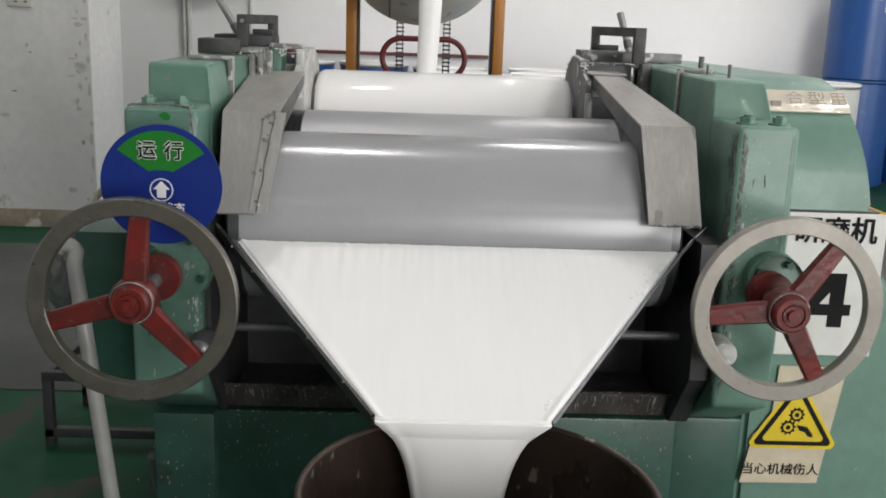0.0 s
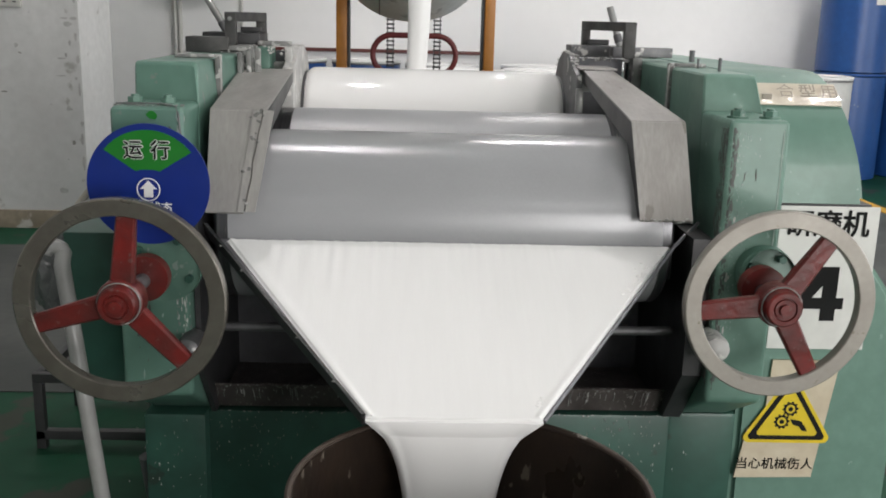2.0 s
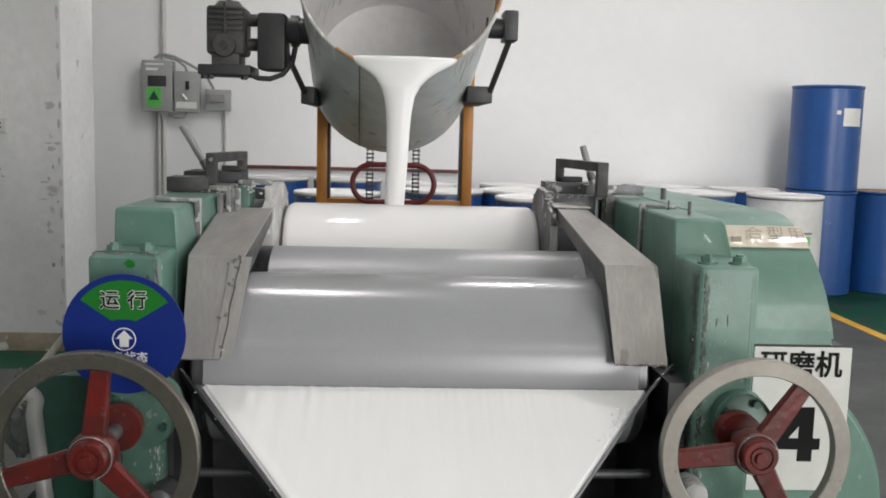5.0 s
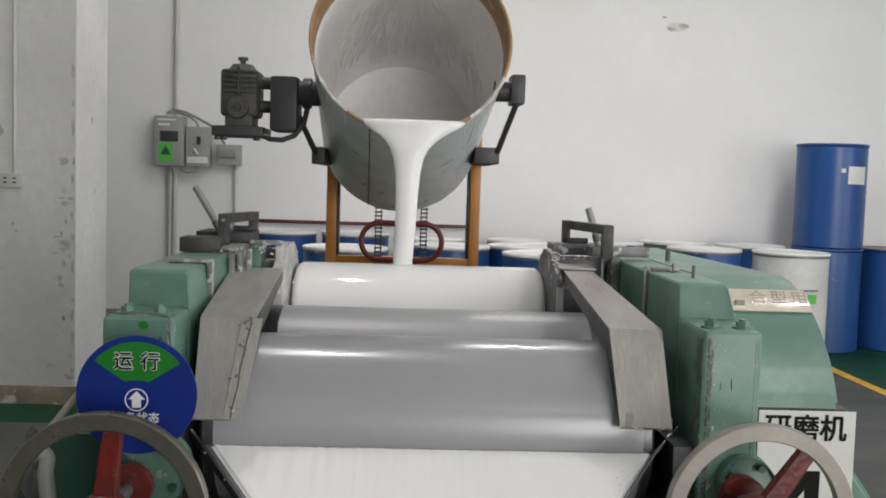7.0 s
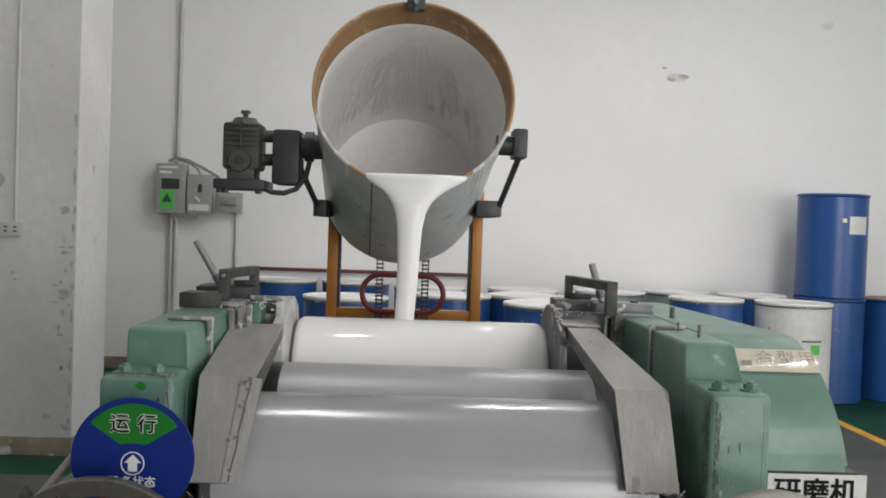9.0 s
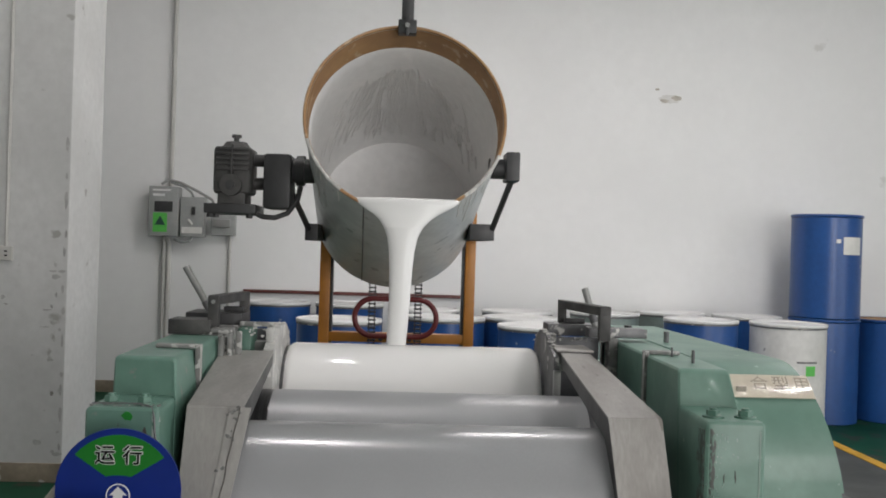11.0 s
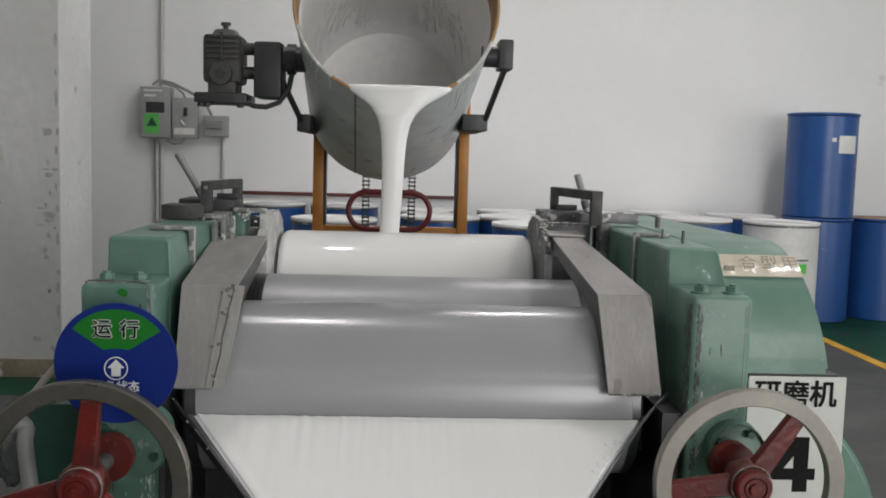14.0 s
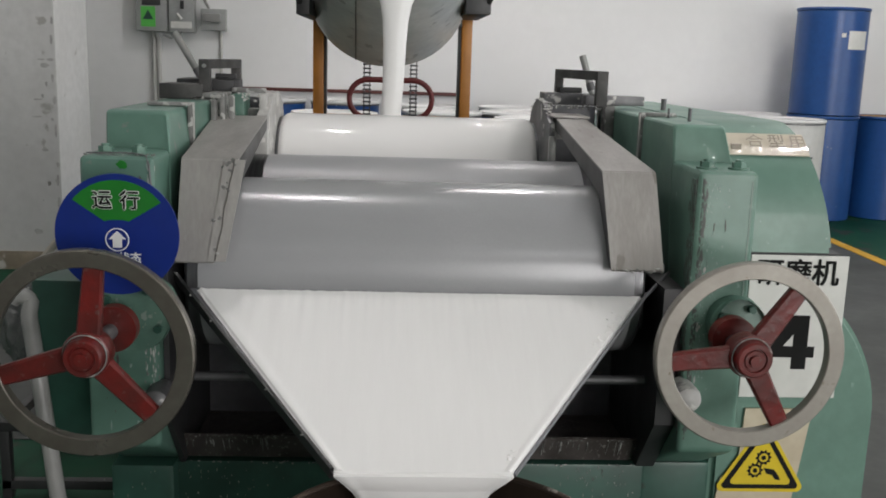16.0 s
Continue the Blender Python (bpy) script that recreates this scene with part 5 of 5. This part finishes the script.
part("cable", tube(B(), [(-0.62, 3.14, 1.56), (-0.58, 3.13, 1.542), (-0.54, 3.13, 1.54), (-0.50, 3.14, 1.556), (-0.47, 3.16, 1.60), (-0.462, 3.18, 1.65)], 0.009, 10), M_BLACK, bucket)

stacker = thing("drum_stacker", (-0.124, 4.02, 0.0), "orange drum stacker mast with black arms", "stacker")
for x in (-0.432, 0.184):
    part("mast_post", box(B(), x - 0.022, x + 0.022, 3.98, 4.06, 0.06, 1.93, 0.004), M_ORANGE, stacker)
    part("post_inner", box(B(), x + (0.022 if x < 0 else -0.034), x + (0.034 if x < 0 else -0.022), 3.995, 4.045, 0.06, 1.9, 0.002), M_BLACK, stacker)
part("cross_member", box(B(), -0.41, 0.162, 3.985, 4.04, 1.045, 1.085, 0.003), M_ORANGE, stacker)
part("cross_member", box(B(), -0.41, 0.162, 3.985, 4.04, 1.86, 1.92, 0.003), M_ORANGE, stacker)
part("base", box(B(), -0.50, 0.25, 3.8, 4.4, 0.03, 0.11, 0.006), M_ORANGE, stacker)
for x in (-0.45, 0.20):
    part("wheel", cyl(B(), (x - 0.02, 4.3, 0.04), (x + 0.02, 4.3, 0.04), 0.04, seg=24), M_BLACK, stacker)
    part("leg", box(B(), x - 0.03, x + 0.03, 3.40, 3.8, 0.0, 0.09, 0.004), M_ORANGE, stacker)
part("arm", box(B(), -0.465, -0.418, 3.40, 3.98, 1.468, 1.53, 0.004), M_BLACK, stacker)
part("arm", box(B(), 0.135, 0.226, 3.40, 3.98, 1.488, 1.548, 0.004), M_BLACK, stacker)
part("arm_strut", tube(B(), [(0.215, 3.42, 1.52), (0.262, 3.21, 1.70)], 0.011, 8), M_BLACK, stacker)
part("arm_strut", tube(B(), [(-0.448, 3.42, 1.50), (-0.505, 3.21, 1.65)], 0.011, 8), M_BLACK, stacker)
part("carriage", box(B(), -0.41, 0.162, 3.96, 3.984, 1.46, 1.54, 0.003), M_BLACK, stacker)
for x in (-0.228, -0.035):
    bm = B()
    for dx in (-0.0135, 0.0095):
        box(bm, x + dx, x + dx + 0.004, 3.943, 3.953, 0.95, 1.80)
    for k in range(50):
        z = 0.953 + 0.017 * k
        box(bm, x - 0.017, x + 0.017, 3.940, 3.956, z, z + 0.0065)
    part("lift_chain", bm, M_BLACK, stacker, "black leaf chain", smooth=0)
cx, cz = -0.128, 1.158
ring = arc_pts((cx + 0.092, 3.90, cz), 0.078, -90, 90, 14) + arc_pts((cx - 0.092, 3.90, cz), 0.078, 90, 270, 14)
part("ring_handle", tube(B(), ring, 0.0115, 12, True), M_RING, stacker, "dark red loop handle")
for dx in (-0.06, 0.06):
    part("handle_bar", cyl(B(), (cx + dx, 3.90, cz - 0.09), (cx + dx, 3.97, cz - 0.09), 0.01, seg=10), M_BLACK, stacker)

# the falling stream
stream = thing("paste_stream", (-0.12, 2.84, 1.11), "stream of white paste falling onto the roll", "paste")
SECT = [(1.606, 0.166, -0.100, 2.905, 0.075), (1.598, 0.163, -0.100, 2.885, 0.062), (1.585, 0.148, -0.100, 2.868, 0.045), (1.572, 0.128, -0.102, 2.856, 0.032), (1.555, 0.099, -0.104, 2.846, 0.026), (1.538, 0.078, -0.106, 2.842, 0.026),
        (1.515, 0.060, -0.109, 2.838, 0.027), (1.485, 0.047, -0.111, 2.836, 0.028), (1.44, 0.039, -0.112, 2.835, 0.028), (1.38, 0.035, -0.113, 2.834, 0.027), (1.30, 0.0325, -0.114, 2.833, 0.026), (1.22, 0.031, -0.117, 2.833, 0.025), (1.16, 0.030, -0.120, 2.833, 0.025), (1.125, 0.034, -0.121, 2.833, 0.027), (1.10, 0.042, -0.121, 2.833, 0.03)]
for name, sects in (("lip_spill", SECT[:7]), ("stream", SECT[6:])):
    bm = B()
    rings = []
    for z, hw, xc, yc, hd in sects:
        rings.append([bm.verts.new((xc + hw * math.copysign(abs(math.cos(a)) ** 0.8, math.cos(a)), yc + hd * math.copysign(abs(math.sin(a)) ** 0.8, math.sin(a)), z)) for a in [2 * math.pi * k / 40 for k in range(40)]])
    for a, b in zip(rings, rings[1:]):
        for k in range(40):
            bm.faces.new((a[k], a[(k + 1) % 40], b[(k + 1) % 40], b[k]))
    if name == "lip_spill":
        bm.faces.new(rings[0])
    else:
        bm.faces.new(rings[-1][::-1])
    part(name, bm, M_PASTE, stream, smooth=60)


# bucket, stream and stacker stand a little further back, as one group
def set_back(p, k=1.05):
    z = 1.449 + (p.z - 1.449) * k if p.z > 0.5 else p.z * 0.905
    return Vector((-0.125 + (p.x + 0.125) * k, -0.14 + (p.y + 0.14) * k, z))


for th in (bucket, stacker, stream):
    old = th.location.copy()
    th.location = set_back(old)
    for o in th.children_recursive:
        for v in o.data.vertices:
            v.co = set_back(v.co + old) - th.location


# ---- drums along the wall ----
DH, DR = 0.925, 0.302


def drum(label, body, top, stained=False):
    th = thing("drum", (0, 0, 0), label, "drum", "drums along the wall")
    part("body", lathe(B(), [(0, 0.004), (DR - 0.012, 0.0), (DR, 0.008), (DR, DH - 0.03), (0, DH - 0.03)], seg=64), body, th)
    part("rim", lathe(B(), [(DR - 0.008, DH - 0.026), (DR + 0.005, DH - 0.024), (DR + 0.009, DH - 0.014), (DR + 0.006, DH - 0.002), (DR - 0.004, DH), (DR - 0.008, DH - 0.012)], seg=64), top if top is M_LID else body, th)
    if top is M_LID:
        part("clamp_band", lathe(B(), [(DR - 0.002, DH - 0.040), (DR + 0.005, DH - 0.039), (DR + 0.006, DH - 0.033), (DR + 0.004, DH - 0.027), (DR - 0.002, DH - 0.026)], seg=64), M_IRON, th, "dull grey clamp band under the lid")
    part("lid", lathe(B(), [(DR - 0.006, DH - 0.006), (DR - 0.02, DH - 0.004), (DR - 0.03, DH - 0.014), (0.1, DH - 0.016), (0, DH - 0.015)], seg=64), top, th)
    return th


d_blue = drum("blue steel drum with a white lid", M_BLUE, M_LID)
d_blue.location = (-1.22, 8.66, 0)
for x, y in ((-0.56, 8.66), (-0.54, 6.84), (0.25, 7.34), (0.10, 8.20), (0.86, 7.50), (0.90, 6.72), (2.42, 7.86), (3.05, 8.52)):
    copy_thing(d_blue, pose(x, y, 0, 0, 0, (x * 97) % 360))
d_all = drum("all-blue steel drum stacked on another", M_BLUE, M_BLUE)
d_all.location = (3.735, 8.45, 0)
d_top = copy_thing(d_all, pose(3.735, 8.45, DH + 0.004))
d_side = drum("blue steel drum with a rusty brown lid", M_BLUE, M_RUST)
d_side.location = (4.40, 8.56, 0)
d_pale = drum("pale grey-green drum with a white lid", M_GDRUM, M_LID)
d_pale.location = (0.92, 8.26, 0)
copy_thing(d_pale, pose(1.72, 8.40, 0, 0, 0, 50))
copy_thing(d_pale, pose(2.40, 8.70, 0, 0, 0, 50))
d_white = drum("white drum with a scuffed body and a green sticker", M_WDRUM, M_LID)
d_white.location = (3.10, 7.70, 0)


def patch(th, x, y, a0, a1, z0, z1, material, name, r=DR):
    m = Matrix.Translation((x, y, 0))
    part(name, lathe(B(), [(r + 0.003, z0), (r + 0.003, z1), (r + 0.001, z1), (r + 0.001, z0)], m, 10, radians(a1 - a0), radians(a0)), material, th)


patch(d_top, 3.735, 8.45, 274, 312, DH + 0.575, DH + 0.73, M_BOARD, "label")
patch(d_top, 3.735, 8.45, 262, 269, DH + 0.675, DH + 0.71, M_BOARD, "label")
patch(d_white, 3.10, 7.70, 276, 292, 0.52, 0.60, M_STICK, "sticker")
patch(d_white, 3.10, 7.70, 250, 262, 0.55, 0.59, M_BOARD, "label")
patch(d_white, 3.10, 7.70, 262, 295, 0.62, 0.635, M_IRON, "scuff")

# ---- fittings on the back wall and the pier ----
WY2 = Y1
WS = 0.005345


def wx(px):
    return -2.448 + (px - 281) * WS


def wz(py):
    return 1.939 - (py - 292) * WS


cb = thing("control_box", (wx(306), WY2, wz(378)), "grey control box with a display and warning sticker", "control box")
part("case", box(B(), wx(281), wx(331), WY2 - 0.17, WY2, wz(378), wz(292), 0.006), M_BOXG, cb)
part("display", box(B(), wx(291), wx(322), WY2 - 0.176, WY2 - 0.17, wz(336), wz(318), 0.002), M_BLACK, cb)
st = part("sticker", box(B(), wx(289), wx(313), WY2 - 0.173, WY2 - 0.17, wz(371), wz(338)), M_STICK, cb, "green warning sticker")
part("sticker_mark", prism(B(), [(wx(292), wz(359)), (wx(310), wz(359)), (wx(301), wz(343))], 1, WY2 - 0.175, WY2 - 0.173), M_GREEN_D, st)
part("lettering_bar", box(B(), wx(287), wx(318), WY2 - 0.172, WY2 - 0.17, wz(300), wz(297)), M_WHITEINK, cb)
part("lettering_bar", box(B(), wx(288), wx(308), WY2 - 0.172, WY2 - 0.17, wz(309), wz(305)), M_WHITEINK, cb)
cb2 = thing("breaker_box", (wx(354), WY2, wz(378)), "grey breaker box with a toggle and label", "breaker box")
part("case", box(B(), wx(334), wx(375), WY2 - 0.14, WY2, wz(378), wz(309), 0.006), M_BOXG, cb2)
part("toggle", box(B(), wx(354), wx(360), WY2 - 0.16, WY2 - 0.14, wz(340), wz(326), 0.002), M_BLACK, cb2)
part("label", box(B(), wx(337), wx(372), WY2 - 0.143, WY2 - 0.14, wz(372), wz(361)), M_BOARD, cb2)
part("latch", cyl(B(), (wx(348), WY2 - 0.146, wz(348)), (wx(355), WY2 - 0.146, wz(357)), 0.012, seg=8), M_BOARD, cb2)
sw = thing("switch_box", (wx(405), WY2, wz(374)), "grey wall switch box with a light rocker", "switch")
part("case", box(B(), wx(385), wx(427), WY2 - 0.09, WY2, wz(374), wz(338), 0.006), M_BOXG, sw)
part("rocker", box(B(), wx(390), wx(419), WY2 - 0.12, WY2 - 0.09, wz(360), wz(346), 0.006), M_PVC, sw)
single("conduit", tube(B(), [(wx(312), WY2 - 0.03, wz(290)), (wx(312), WY2 - 0.03, CEIL)], 0.022, 10), M_CONDUIT, "grey-white conduit rising from the control box", "conduit")
single("conduit", tube(B(), [(wx(303), WY2 - 0.03, 0.0), (wx(303), WY2 - 0.03, wz(378))], 0.020, 10), M_CONDUIT, "grey conduit under the control box", "conduit")
single("conduit", tube(B(), [(wx(311), WY2 - 0.03, 0.0), (wx(311), WY2 - 0.03, wz(392)), (wx(307), WY2 - 0.04, wz(382))], 0.024, 10), M_CONDUIT, "white conduit under the control box", "conduit")
single("conduit", tube(B(), [(wx(417), WY2 - 0.025, 0.0), (wx(417), WY2 - 0.025, wz(374))], 0.014, 10), M_CONDUIT, "thin white conduit under the switch", "conduit")
single("cable", tube(B(), [(wx(303), WY2 - 0.19, wz(289)), (wx(315), WY2 - 0.19, wz(281)), (wx(335), WY2 - 0.17, wz(285)), (wx(360), WY2 - 0.14, wz(297)), (wx(386), WY2 - 0.10, wz(312)), (wx(398), WY2 - 0.05, wz(337))], 0.013, 8), M_PVC, "grey cable looping between the boxes", "cable")
single("cable", tube(B(), [(wx(315), WY2 - 0.1, wz(284)), (wx(338), WY2 - 0.1, wz(291)), (wx(350), WY2 - 0.09, wz(300)), (wx(354), WY2 - 0.08, wz(310))], 0.011, 8), M_BOXG, "grey cable into the breaker box", "cable")
single("cable", tube(B(), [(wx(322), WY2 - 0.1, wz(383)), (wx(335), WY2 - 0.1, wz(388)), (wx(350), WY2 - 0.1, wz(386)), (wx(353), WY2 - 0.08, wz(378))], 0.010, 8), M_BOXG, "short cable loop under the boxes", "cable")
so = thing("wall_socket", (-2.46, 5.66, 1.30), "white double wall socket", "socket")
part("plate", box(B(), -2.53, -2.39, 5.632, 5.66, 1.30, 1.385, 0.006), M_CONDUIT, so)
for x in (-2.425, -2.48):
    for dz in (0.03, 0.055):
        part("slot", box(B(), x - 0.009, x + 0.009, 5.629, 5.633, 1.30 + dz - 0.004, 1.30 + dz + 0.004), M_INK, so)
single("conduit", tube(B(), [(-2.43, 5.65, 1.385), (-2.43, 5.65, CEIL)], 0.011, 8), M_CONDUIT, "thin white conduit down to the socket", "conduit")
bm = B()
pts = [(2.433 + 0.107 * (1 + 0.4 * noise.noise(Vector((math.cos(a) * 2, math.sin(a) * 2, 1)))) * math.cos(a), 2.945 + 0.041 * (1 + 0.5 * noise.noise(Vector((math.cos(a) * 2, math.sin(a) * 2, 5)))) * math.sin(a)) for a in [2 * math.pi * i / 40 for i in range(40)]]
wp = structure("wall_patch", prism(bm, pts, 1, Y1 - 0.003, Y1 + 0.002), M_PATCH, "patch of flaked plaster")
for fx, fz, fw, fh, sd in ((2.375, 2.929, 0.08, 0.037, 1), (2.490, 2.958, 0.10, 0.041, 2), (2.301, 3.036, 0.04, 0.025, 3)):
    blotch("flake", M_FLAKE, wp, fx, Y1 - 0.0032, fz, fw, fh, 400 + sd)


# ---- what moves ----
def motions():
    for ob, turn in ((roll_front, -38.0), (roll_mid, 24.0), (roll_back, -14.0)):
        p = ob.location.copy()
        walk(ob, [(0.5 * i, pose(p.x, p.y, p.z, turn * i, 0, 0)) for i in range(33)])


motions()
